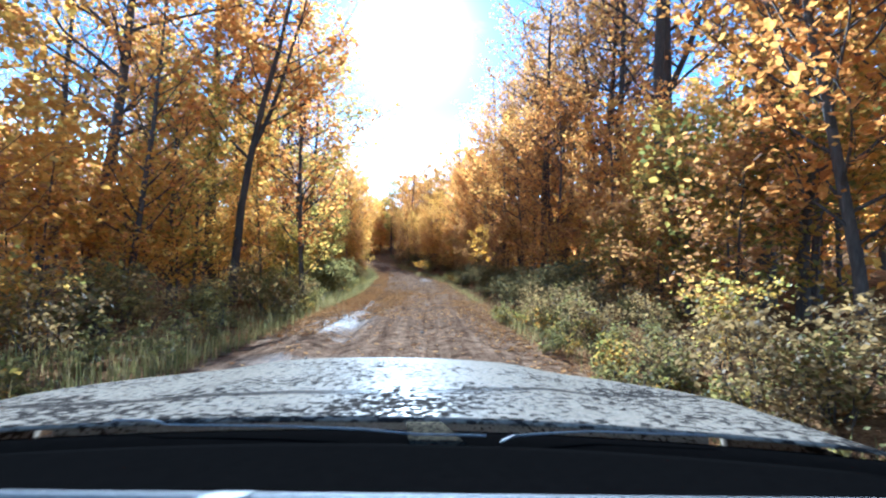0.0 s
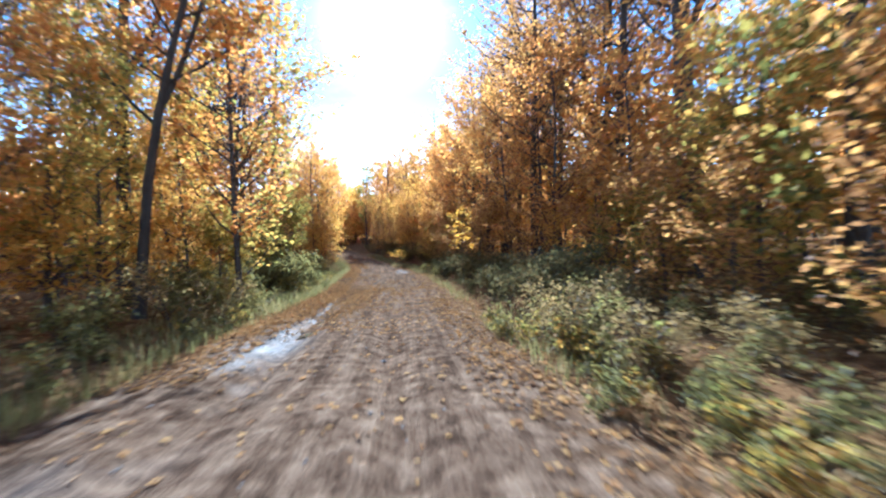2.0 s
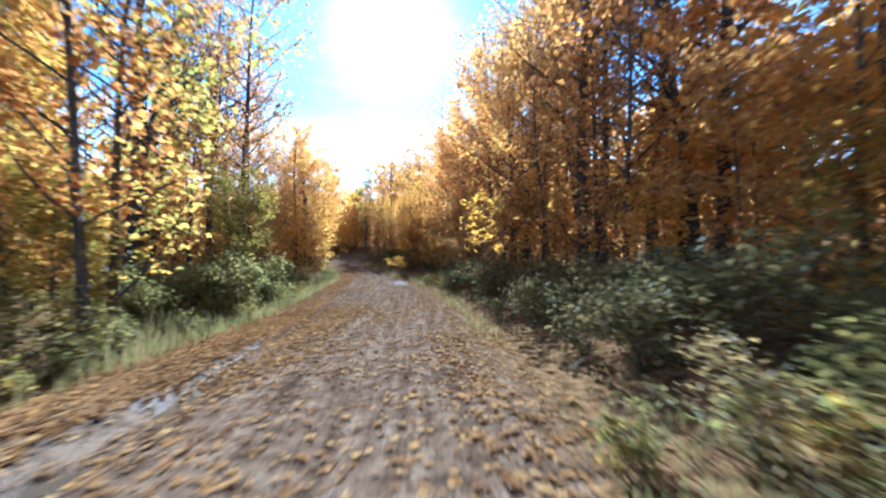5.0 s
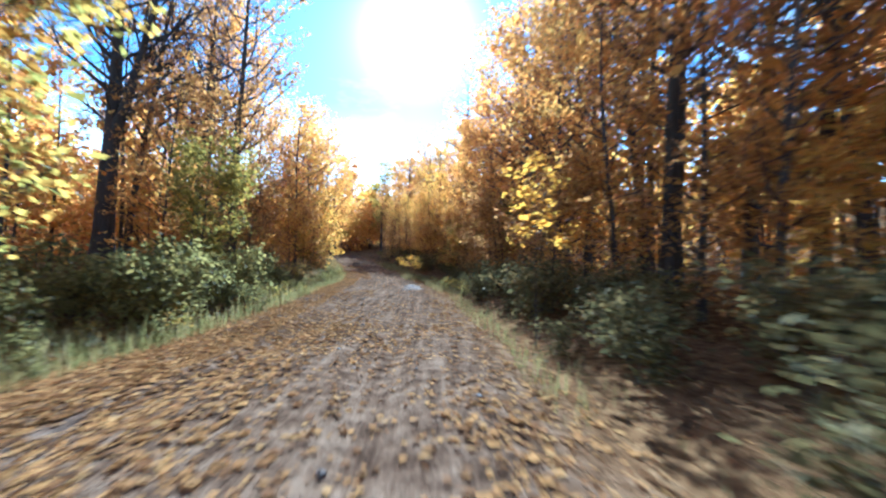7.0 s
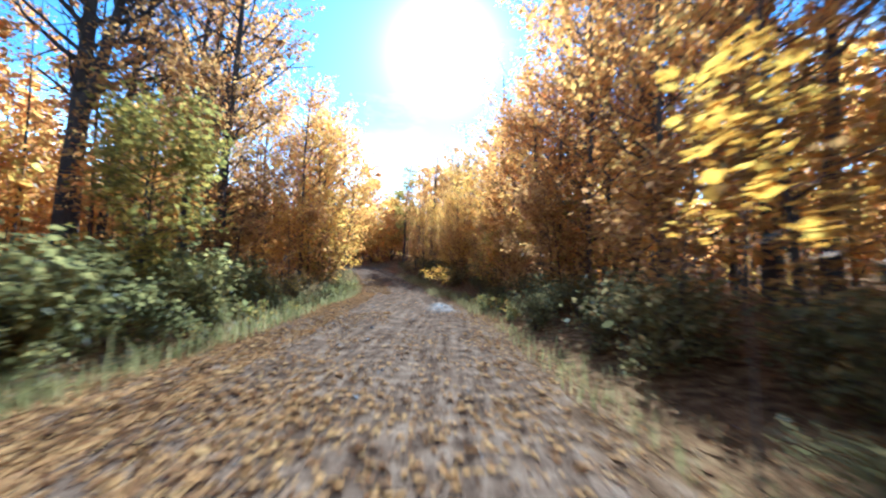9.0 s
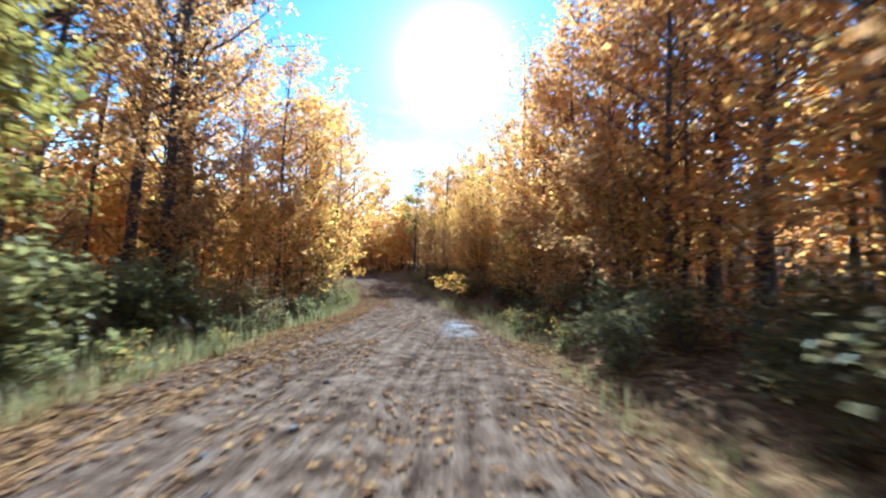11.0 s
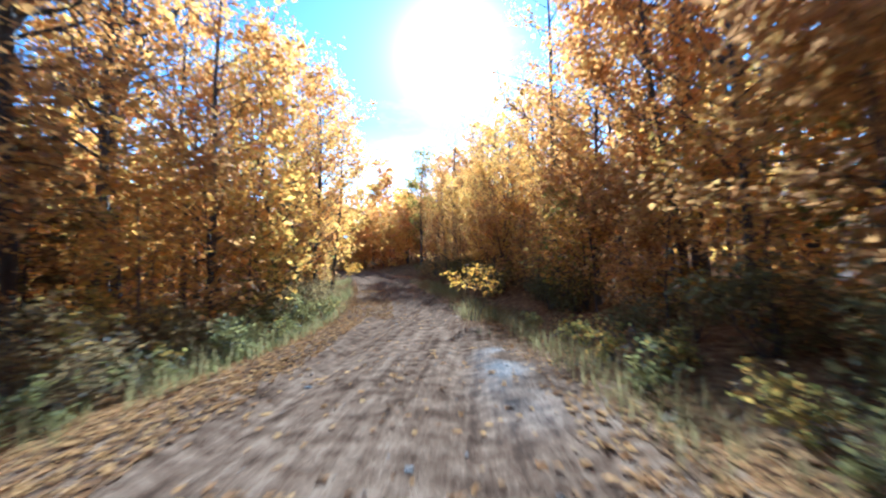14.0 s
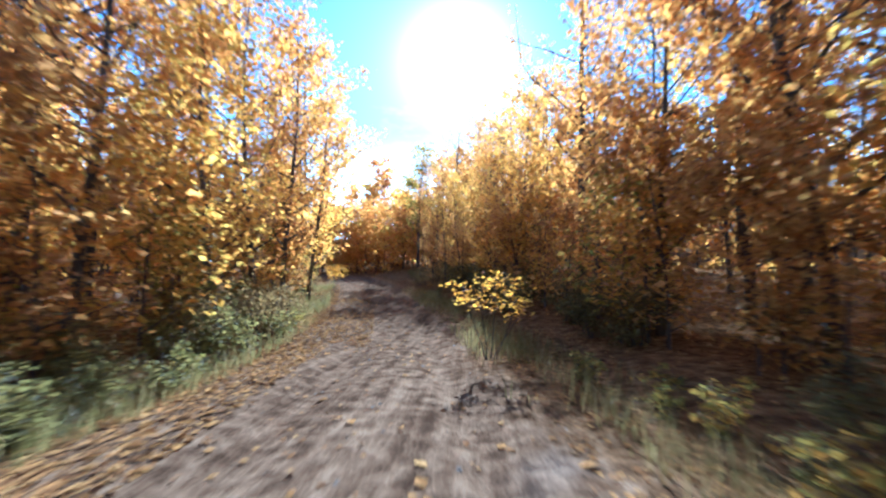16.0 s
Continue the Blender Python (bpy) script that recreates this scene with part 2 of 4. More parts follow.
    l.new(darker.outputs["Result"], bs.inputs["Base Color"])
    l.new(rough.outputs[0], bs.inputs["Roughness"])
    bp = n.new("ShaderNodeBump")
    bp.inputs["Strength"].default_value, bp.inputs["Distance"].default_value = 1.0, 0.12
    l.new(mix2.outputs["Result"], bp.inputs["Height"])
    l.new(bp.outputs[0], bs.inputs["Normal"])
    out = n.new("ShaderNodeOutputMaterial")
    l.new(bs.outputs[0], out.inputs["Surface"])
    return m


mud = soil_material("muddy_earth", [(0.40, (0.048, 0.028, 0.017)), (0.49, (0.125, 0.076, 0.045)), (0.60, (0.24, 0.158, 0.098))],
                    [(0.38, (0.05, 0.03, 0.017)), (0.5, (0.17, 0.09, 0.038)), (0.62, (0.32, 0.19, 0.08))], 0.8, 0.45)

# ---- the lie of the land ----
ROAD_Y = [-400, 0, 12, 25, 40, 47, 53.5, 65, 77, 85, 100, 140, 420]
ROAD_X = [1.5, -0.45, -0.75, -0.9, -1.7, -2.5, -3.8, -6.7, -11.0, -15.6, -26.0, -56, -270]
RISE_Y = [-400, -30, 0, 6.8, 12.2, 20, 26, 30, 35.7, 45, 54, 65, 77, 100, 140, 420]
RISE_Z = [-1.5, -0.4, 0.03, 0.26, 0.38, 0.61, 0.82, 1.06, 1.38, 1.78, 2.5, 3.7, 4.9, 6.6, 8.0, 10.0]
_fine = np.arange(-400.0, 420.0, 1.0)
_kernel = np.hanning(11) / np.hanning(11).sum()
_cx = np.convolve(np.pad(np.interp(_fine, ROAD_Y, ROAD_X), 5, mode="edge"), _kernel, "valid")
_cz = np.convolve(np.pad(np.interp(_fine, RISE_Y, RISE_Z), 5, mode="edge"), _kernel, "valid")


def road_x(y):
    return np.interp(y, _fine, _cx)


def wave(x, y, seed):
    """Smooth rolling noise, about -1 to 1."""
    r = np.random.default_rng(seed)
    total = np.zeros(np.broadcast(x, y).shape)
    for k in range(7):
        f, a, p, q = 0.5 * 1.75 ** k, 0.62 ** k, r.uniform(0, 6.28), r.uniform(0, 6.28)
        g = r.uniform(0, 6.28)
        total += a * np.sin(f * (x * math.cos(g) + y * math.sin(g)) + p + 1.3 * np.sin(0.7 * f * (y * math.cos(g) - x * math.sin(g)) + q))
    return total / 2.2


def ground_z(x, y):
    """Height of the land: the road's rise, its crown and wheel ruts, verges and rough woodland floor."""
    x, y = np.asarray(x, float), np.asarray(y, float)
    u = x - road_x(y)
    z = np.interp(y, _fine, _cz)
    rut = sum(np.exp(-((u - s - 0.12 * np.sin(y * 0.35 + s)) / 0.24) ** 2) for s in (-0.95, 0.75))
    rut2 = np.exp(-((u + 1.55 + 0.15 * np.sin(y * 0.27)) / 0.22) ** 2) * (0.5 + 0.5 * np.sin(y * 0.21 + 2.2))
    inside = 1 / (1 + np.exp(np.clip((np.abs(u) - 2.2) / 0.18, -40, 40)))
    z = z + inside * (0.06 - 0.085 * rut - 0.06 * rut2 + 0.028 * wave(x * 3.0, y * 1.8, 3) + 0.016 * wave(x * 10, y * 4, 5))
    off = np.clip(np.abs(u) - 2.2, 0, 70)
    z = z + (1 - inside) * (0.10 * wave(x, y, 4) + 0.02 * wave(x * 5, y * 5, 6)) * np.clip(0.3 + off / 6, 0, 1.5)
    z = z - 0.12 * np.exp(-((off - 0.9) / 0.5) ** 2) * (off > 0) + np.where(u > 0, 0.10, 0.02) * np.clip(off - 1.5, 0, 12) + 6.0 * np.clip((off - 24) / 40, 0, 1) ** 1.3
    z = z + np.clip((y - 45) / 30, 0, 1) * 4.5 * np.clip((off - 26) / 40, 0, 1) + 6.0 * np.clip((y - 100) / 40, 0, 1) * np.clip((off - 1) / 8, 0, 1)
    wx, wy = wave(x * 9, y * 4, 21), wave(x * 6, y * 6, 22)
    for px, py, sx, sy, depth in HOLLOWS:
        z = z - depth * np.exp(-(((x - px) / sx + 0.6 * wx) ** 2 + ((y - py) / sy + 0.6 * wy) ** 2))
    return z


# Hollows that hold water: x, y, half width, half length, depth.
HOLLOWS = [(0.02, 39.9, 0.32, 0.55, 0.04), (-1.85, 11.8, 0.30, 0.8, 0.07), (-1.7, 13.6, 0.26, 0.7, 0.08), (-1.75, 15.6, 0.32, 0.8, 0.08)]


def mesh_object(name, verts, faces, mat, smooth=False):
    me = bpy.data.meshes.new(name)
    me.from_pydata(np.asarray(verts, float).reshape(-1, 3).tolist(), [], faces if isinstance(faces, list) else faces.tolist())
    me.materials.append(mat)
    if smooth:
        me.polygons.foreach_set("use_smooth", np.ones(len(me.polygons), bool))
    me.update()
    return me


def sheet(name, us, ys, mat, label):
    U, Y = np.meshgrid(us, ys)
    X = U + road_x(Y)
    Z = ground_z(X, Y)
    n, w = len(ys), len(us)
    i = (np.arange(n - 1)[:, None] * w + np.arange(w - 1)).ravel()
    me = mesh_object(name, np.stack([X, Y, Z], -1), np.stack([i, i + 1, i + w + 1, i + w], 1), mat, True)
    damp = me.attributes.new("damp", "FLOAT", "POINT")
    lane = 0.38 * np.exp(-((U + 1.3) / 0.35) ** 2) * np.clip((20 - Y) / 5, 0, 1) + 0.2 * np.exp(-((U - 1.4) / 0.3) ** 2 - ((Y - 38.2) / 2.2) ** 2)
    damp.data.foreach_set("value", np.clip(lane, 0, 1).ravel())
    track = me.attributes.new("track", "FLOAT", "POINT")
    narrow = np.where(U > 0, 0.9 * np.clip((Y - 37) / 5, 0, 1), 0)
    track.data.foreach_set("value", np.clip(2.9 - np.abs(U) - narrow, -0.6, 1.3).ravel())
    return tagged(new(name, me), label, name, kind="structure")


ys = np.concatenate([np.linspace(-400, -30, 14)[:-1], np.linspace(-30, -3, 30)[:-1], np.arange(-3, 56, 0.13), np.linspace(56, 110, 110)[1:], np.linspace(110, 420, 20)[1:]])
road_us = np.linspace(-2.4, 2.4, 56)
out_us = np.concatenate([[0, 0.12, 0.25, 0.4, 0.6, 0.8, 1.05, 1.35, 1.7, 2.1, 2.6, 3.2, 4, 5, 6.5, 8, 10, 13, 17, 22, 30, 40, 60, 100, 180, 330]])
sheet("road", road_us, ys, mud, "narrow muddy dirt track with wheel ruts and leaves")
ground = sheet("ground", np.concatenate([(-2.4 - out_us)[::-1]]), ys, mud, "woodland floor of brown leaf mould and soil")
sheet("ground", 2.4 + out_us, ys, mud, "woodland floor of brown leaf mould and soil")


# ---- plants: skeletons of tubes, and crowns of single leaves ----
def tube(points, radii, sides, verts, faces):
    points = np.asarray(points, float)
    way = np.gradient(points, axis=0)
    way /= np.linalg.norm(way, axis=1)[:, None] + 1e-9
    ref = np.where(np.abs(way[:, 2:3]) > 0.9, [[1.0, 0, 0]], [[0, 0, 1.0]])
    a = np.cross(way, ref)
    a /= np.linalg.norm(a, axis=1)[:, None] + 1e-9
    b = np.cross(way, a)
    turn = np.arange(sides) * 2 * math.pi / sides
    ring = points[:, None] + np.asarray(radii)[:, None, None] * (np.cos(turn)[None, :, None] * a[:, None] + np.sin(turn)[None, :, None] * b[:, None])
    start = sum(len(v) for v in verts)
    verts.append(ring.reshape(-1, 3))
    i = np.arange(len(points) - 1)[:, None] * sides + np.arange(sides)
    j = np.arange(len(points) - 1)[:, None] * sides + (np.arange(sides) + 1) % sides
    faces.append(start + np.stack([i, j, j + sides, i + sides], -1).reshape(-1, 4))


def leaves(centres, size, r, tilt=0.65, long=1.25, droop=0.0):
    """Kite-shaped leaves folded along the midrib, scattered in tilt and size."""
    n = len(centres)
    s = size * r.lognormal(0, 0.28, n)[:, None]
    az = r.uniform(0, 2 * math.pi, n)
    nz = np.stack([r.normal(0, tilt, n), r.normal(0, tilt, n), np.ones(n)], 1)
    nz /= np.linalg.norm(nz, axis=1)[:, None]
    ax = np.stack([np.cos(az), np.sin(az), r.normal(-droop, 0.3, n)], 1)
    ax -= nz * (ax * nz).sum(1)[:, None]
    ax /= np.linalg.norm(ax, axis=1)[:, None]
    side = np.cross(nz, ax)
    fold = nz * s * r.uniform(0.02, 0.2, n)[:, None]
    v = np.stack([centres - ax * s * 0.5 * long, centres + side * s * 0.46 + fold - ax * s * 0.08, centres + ax * s * 0.5 * long, centres - side * s * 0.46 + fold - ax * s * 0.08], 1)
    return v.reshape(-1, 3), np.arange(4 * n).reshape(-1, 4)


def bend(start, way, length, n, r, lift, wobble):
    """A crooked shoot: n points from start, lifting towards the light."""
    pts, d = [np.array(start, float)], np.array(way, float)
    for _ in range(n - 1):
        d = d / np.linalg.norm(d)
        pts.append(pts[-1] + d * length / (n - 1))
        d = d + np.array([0, 0, lift]) + r.normal(0, wobble, 3)
    return np.array(pts)


def plant(name, seed, height, radius, bare, spread, limbs, leaf_count, leaf_size, leaf_mat, bark, label, category,
          stems=1, lean=0.03, lift=0.16, twigs=3, tilt=0.65, top_thin=0.0, fork=0.0, steep=0.7, scatter=0.2):
    """A tree or bush as a thing: trunk, limbs, crown. bare: the share of the height without limbs; fork: height share where it splits."""
    r = np.random.default_rng(seed)
    tv, tf, lv, lf, spots, weight = [], [], [], [], [], []
    axes_ = []
    for k in range(stems):
        base = np.array([0, 0, -0.15]) if stems == 1 else np.array([*r.normal(0, 0.06 * height ** 0.5, 2), -0.1])
        tilt_way = np.array([*r.normal(0, lean if stems == 1 else 0.32, 2), 1.0])
        h = height * (1 if k == 0 else r.uniform(0.7, 1.0))
        knots = 9 if stems == 1 else 5
        pts = bend(base, tilt_way, h, knots, r, 0.02, 0.035 if stems == 1 else 0.12)
        rad = radius * np.linspace(1, 0.12, knots) ** 0.9
        rad[0] *= 1.35
        axes_.append((pts, rad, h))
        tube(pts, rad, 9 if radius > 0.05 else 5 if stems == 1 else 3, tv, tf)
        if fork and stems == 1:
            at = max(1, int(fork * 8))
            arm = bend(pts[at], [r.choice([-1, 1]) * 0.42, r.normal(0, 0.2), 1.0], h * (1 - fork) * 0.95, 7, r, 0.05, 0.06)
            arad = rad[at] * 0.8 * np.linspace(1, 0.15, 7)
            tube(arm, arad, 8, tv, tf)
            axes_.append((arm, arad, h))
    per = max(3, limbs // len(axes_))
    for pts, rad, h in axes_:
        lo = 0.1 if len(pts) == 7 else bare
        for i in range(per):
            s = lo + (0.97 - lo) * ((i + r.uniform(0, 0.9)) / per)
            f = s * (len(pts) - 1)
            a = int(min(f, len(pts) - 2))
            at = pts[a] + (pts[a + 1] - pts[a]) * (f - a)
            az = i * 2.4 + r.uniform(-0.6, 0.6)
            q = (s - lo) / (1 - lo)
            shape = 1 - 0.72 * abs(1.75 * q - 0.75) ** 2.2
            length = spread * shape * r.uniform(0.7, 1.2)
            up = steep * r.uniform(0.5, 1.3)
            joints = 5 if stems == 1 else 3
            limb = bend(at, [math.cos(az), math.sin(az), up], length, joints, r, lift, 0.14)
            lr = max(0.006, min(rad[a] * 0.45, 0.028 * length))
            tube(limb, lr * np.linspace(1, 0.25, joints), 4 if radius > 0.12 else 3, lv, lf)
            for j in range(twigs):
                f2 = r.uniform(0.25, 1.0) * (joints - 1)
                c = int(min(f2, joints - 2))
                p2 = limb[c] + (limb[c + 1] - limb[c]) * (f2 - c)
                d2 = (limb[c + 1] - limb[c]) / (np.linalg.norm(limb[c + 1] - limb[c]) + 1e-9) + r.normal(0, 0.55, 3)
                tw = bend(p2, d2, length * r.uniform(0.35, 0.6), 3, r, lift * 0.6, 0.25)
                tube(tw, lr * 0.4 * np.linspace(1, 0.3, 3), 3, lv, lf)
                spots.append(tw)
                weight.append(length * (1 - top_thin * s))
            spots.append(limb[joints // 2:])
            weight.append(0.8 * length * (1 - top_thin * s))
    root = tagged(new(name), label, category)
    for part_name, vv, ff in (("trunk" if stems == 1 else "stem", tv, tf), ("branchwork", lv, lf)):
        wood = new(part_name, mesh_object(part_name, np.concatenate(vv), np.concatenate(ff), bark, True))
        wood.parent = root
        if part_name == "branchwork" or stems > 1:
            wood["kind"] = "stuff"
    if leaf_count:
        w = np.array(weight)
        pick = r.choice(len(spots), leaf_count, p=w / w.sum())
        centres = np.empty((leaf_count, 3))
        for k in range(len(spots)):
            m = np.nonzero(pick == k)[0]
            f = r.uniform(0, len(spots[k]) - 1.001, len(m))
            a = f.astype(int)
            centres[m] = spots[k][a] + (spots[k][a + 1] - spots[k][a]) * (f - a)[:, None]
        centres += r.normal(0, scatter, (leaf_count, 3)) * [1, 1, 0.6]
        crown = new("crown", mesh_object("crown", *leaves(centres, leaf_size, r, tilt), leaf_mat))
        crown.parent = root
    return root


# Spots that strewn plants keep clear: x, y, radius.
OPEN_SPOTS = [(8.2, 17.4, 1.5), (7.0, 14.6, 0.9), (3.9, 10.0, 0.8)]


def put(kind, x, y, turn=None, size=1.0, sink=0.0):
    """Stands a copy of a plant on the ground, unless a strewn one falls on an open spot."""
    if turn is None and any(math.hypot(x - a, y - b) < c for a, b, c in OPEN_SPOTS):
        return None
    m = pose(x, y, float(ground_z(x, y)) - sink, 0, 0, (x * 977.3 + y * 7919.7) % 360 if turn is None else turn)
    ob = copy_thing(kind, m)
    ob.scale = (size,) * 3
    ob["group"] = {"tree": "trees of the autumn wood", "conifer": "dark conifers", "sapling": "saplings at the wood's edge", "weed": "weeds on the verge"}.get(ob["category"], "bushes beside the track")
    return ob


def done(*kinds):
    """Takes the patterns away once their copies stand."""
    for k in kinds:
        for o in (*k.children_recursive, k):
            bpy.data.objects.remove(o)


# ---- the wood ----
tall = [plant("tree", 11, 17, 0.19, 0.28, 4.0, 36, 3500, 0.128, leaf_orange, bark_grey, "tall maple with orange autumn leaves and grey bark", "tree"),
        plant("tree", 12, 19, 0.23, 0.34, 4.4, 36, 3500, 0.128, leaf_orange, bark_dark, "tall maple with copper and orange leaves, dark trunk", "tree", fork=0.4),
        plant("tree", 13, 16, 0.17, 0.28, 3.8, 36, 3500, 0.128, leaf_gold, bark_grey, "tall maple with golden autumn leaves", "tree"),
        plant("tree", 14, 18, 0.20, 0.30, 4.0, 36, 3400, 0.128, leaf_brown, bark_dark, "tall beech with russet brown leaves", "tree")]
mid = [plant("tree", 21, 10.5, 0.10, 0.14, 2.8, 34, 3900, 0.109, leaf_orange, bark_grey, "slender young maple, orange leaves down to head height", "tree"),
       plant("tree", 22, 9.5, 0.09, 0.12, 2.6, 34, 3900, 0.109, leaf_gold, bark_grey, "slender young maple with golden leaves", "tree"),
       plant("tree", 23, 9, 0.09, 0.10, 2.6, 34, 3900, 0.109, leaf_brown, bark_dark, "young beech with brown and orange leaves", "tree"),
       plant("tree", 24, 8, 0.08, 0.08, 2.5, 34, 5000, 0.098, leaf_yellow_green, bark_grey, "young tree with yellow, green and orange leaves", "tree")]
sapling = [plant("sapling", 31, 4.6, 0.035, 0.10, 1.5, 18, 1500, 0.099, leaf_gold, bark_grey, "thin sapling with golden leaves", "sapling"),
           plant("sapling", 32, 4.2, 0.035, 0.10, 1.4, 18, 1500, 0.099, leaf_brown, bark_dark, "thin sapling with russet leaves", "sapling"),
           plant("sapling", 33, 3.8, 0.03, 0.08, 1.4, 18, 1500, 0.099, leaf_hazel, bark_grey, "thin sapling with olive green and yellow leaves", "sapling")]
shrub = [plant("shrub", 41, 1.9, 0.018, 0.12, 0.8, 22, 820, 0.074, leaf_yellow_green, bark_dark, "tangled roadside shrub with yellowing leaves", "shrub", stems=6, twigs=0),
         plant("shrub", 42, 1.5, 0.015, 0.10, 0.7, 22, 780, 0.09, leaf_green, bark_dark, "tangled green bramble bush beside the track", "bramble", stems=7, twigs=0),
         plant("shrub", 43, 1.7, 0.016, 0.12, 0.8, 20, 720, 0.07, leaf_dry, bark_dark, "half-bare shrub with dry brown leaves", "shrub", stems=6, twigs=0),
         plant("shrub", 44, 1.6, 0.016, 0.10, 0.8, 22, 860, 0.09, leaf_dark, bark_dark, "dark green leafy undergrowth bush in shade", "shrub", stems=7, twigs=0)]
thicket = [plant("sapling", 35, 5.5, 0.04, 0.04, 2.2, 12, 620, 0.21, leaf_orange, bark_dark, "orange-leaved young growth inside the wood", "sapling", twigs=1, scatter=0.35),
           plant("sapling", 36, 5.0, 0.04, 0.04, 2.2, 12, 620, 0.21, leaf_gold, bark_dark, "golden-leaved young growth inside the wood", "sapling", twigs=1, scatter=0.35)]
weed = [plant("weed", 45, 0.85, 0.006, 0.15, 0.22, 20, 280, 0.054, leaf_green, bark_dark, "clump of tall grey-green weeds on the verge", "weed", stems=9, scatter=0.05, twigs=0),
        plant("weed", 46, 0.75, 0.006, 0.15, 0.22, 20, 270, 0.054, leaf_hazel, bark_dark, "clump of yellowing tall weeds on the verge", "weed", stems=9, scatter=0.05, twigs=0)]
pole = [plant("tree", 51, 15, 0.11, 0.40, 2.3, 16, 1000, 0.19, leaf_orange, bark_dark, "thin straight woodland tree with a small orange crown", "tree", twigs=2),
        plant("tree", 52, 14, 0.10, 0.25, 2.4, 20, 1200, 0.19, leaf_gold, bark_dark, "thin woodland tree with sparse golden leaves", "tree", twigs=2)]
far = [plant("tree", 61, 15, 0.15, 0.05, 3.4, 12, 700, 0.48, leaf_orange, bark_dark, "distant orange autumn tree", "tree", twigs=1, scatter=0.55),
       plant("tree", 62, 14, 0.15, 0.03, 3.2, 12, 700, 0.48, leaf_gold, bark_dark, "distant golden autumn tree", "tree", twigs=1, scatter=0.55)]
bare_tree = plant("tree", 71, 17, 0.50, 0.38, 4.8, 44, 800, 0.12, leaf_brown, bark_dark, "large old maple nearly bare of leaves, dark spreading branches", "tree", twigs=6, fork=0.45)
sparse = plant("tree", 72, 14.5, 0.11, 0.10, 3.3, 36, 4200, 0.16, leaf_gold, bark_grey, "slender aspen with few pale golden leaves", "tree", twigs=4)
roadside_fork = plant("tree", 73, 13.5, 0.14, 0.34, 3.6, 26, 4200, 0.13, leaf_orange, bark_dark, "forked roadside maple with thin orange foliage", "tree", fork=0.42, lean=0.06)
high_crown = plant("tree", 78, 20, 0.24, 0.52, 3.4, 26, 1700, 0.14, leaf_brown, bark_dark, "tall maple with a bare dark trunk and a high thin crown", "tree", fork=0.5, twigs=5)
conifer = plant("conifer", 74, 14, 0.16, 0.05, 2.6, 60, 6000, 0.21, leaf_dark, bark_dark, "dark green spruce among the autumn trees", "conifer", lift=-0.04, steep=0.05, twigs=3, tilt=0.5, scatter=0.22)
far_crest = plant("tree", 76, 12.5, 0.14, 0.2, 2.1, 30, 2000, 0.2, leaf_olive, bark_dark, "distant round-topped tree with dull olive leaves", "tree", scatter=0.3)
green_tree = plant("tree", 75, 5.0, 0.06, 0.08, 1.9, 32, 5000, 0.10, leaf_olive, bark_dark, "small leafy tree still mostly green", "tree")

# Trees that can be told apart, where they stand.
put(roadside_fork, -6.2, 16.1, 200, 1.0)
put(high_crown, 7.9, 17.0, 40, 1.0)
put(mid[0], -4.5, 18.2, 140, 0.95)
put(tall[2], -8.4, 12.6, 70, 0.95)
put(tall[1], -8.5, 19.9, 200, 1.0)
put(mid[3], -5.3, 20.2, 0, 1.25)
put(mid[1], -6.2, 18.9, 60, 0.6)
put(bare_tree, -14.4, 38.2, 0, 1.0)
put(bare_tree, -15.3, 50.5, 120, 1.05)
put(green_tree, -6.35, 30.2, 0, 0.92)
put(tall[3], -9.5, 40.2, 30, 1.0)
put(tall[1], -12.3, 42.5, 250, 1.0)
put(mid[2], -8.6, 38.4, 80, 1.0)
put(mid[2], -11.0, 36.8, 190, 1.05)
put(conifer, -10.2, 41.4, 0, 0.36)
for k, x, y, size in ((0, -7.0, 43.0, 1.0), (1, -6.7, 46.6, 0.95), (0, -7.3, 50.0, 1.0), (0, -7.9, 54.0, 1.0), (1, -8.3, 58.0, 1.0), (0, -9.9, 62.0, 1.0)):
    put(mid[k], x, y, None, size)
put(tall[0], 6.4, 44.2, 30, 0.95)
put(tall[3], 7.4, 40.4, 130, 0.95)
put(mid[2], 5.6, 38.2, 60, 1.0)
put(mid[0], 4.4, 43.6, 10, 1.05)
put(mid[2], 5.0, 47.0, 200, 1.1)
put(mid[0], 4.3, 40.6, 300, 1.0)
put(green_tree, -5.1, 18.4, 90, 0.55)
put(mid[0], -10.4, 47.6, 10, 1.1)
put(mid[1], -9.9, 52.2, 80, 1.1)
put(sparse, -11.4, 66.4, 30, 1.05)
put(tall[3], 8.3, 22.5, 0, 1.0)
put(tall[3], 9.3, 28.5, 90, 1.0)
put(tall[1], 8.8, 18.2, 150, 1.0)
put(tall[3], 5.9, 26.2, 0, 0.9)
put(tall[3], 8.0, 32.3, 220, 1.0)
put(far_crest, -6.1, 82.3, 0, 1.0)
put(sparse, 3.0, 82.0, 90, 1.15)


def clear(x, y, gap):
    """Keeps plants off the track."""
    return abs(x - road_x(y)) > gap


def edge(side, y):
    """How far from the track's middle the wood's first trees stand."""
    if side < 0:
        return np.interp(y, [0, 30, 44, 52, 60, 90], [5.6, 6.8, 7.2, 6.4, 4.6, 6.0])
    return np.interp(y, [0, 20, 35, 50, 60, 66, 78, 95], [5.6, 5.2, 5.2, 4.8, 4.2, 4.2, 7.5, 12.0])


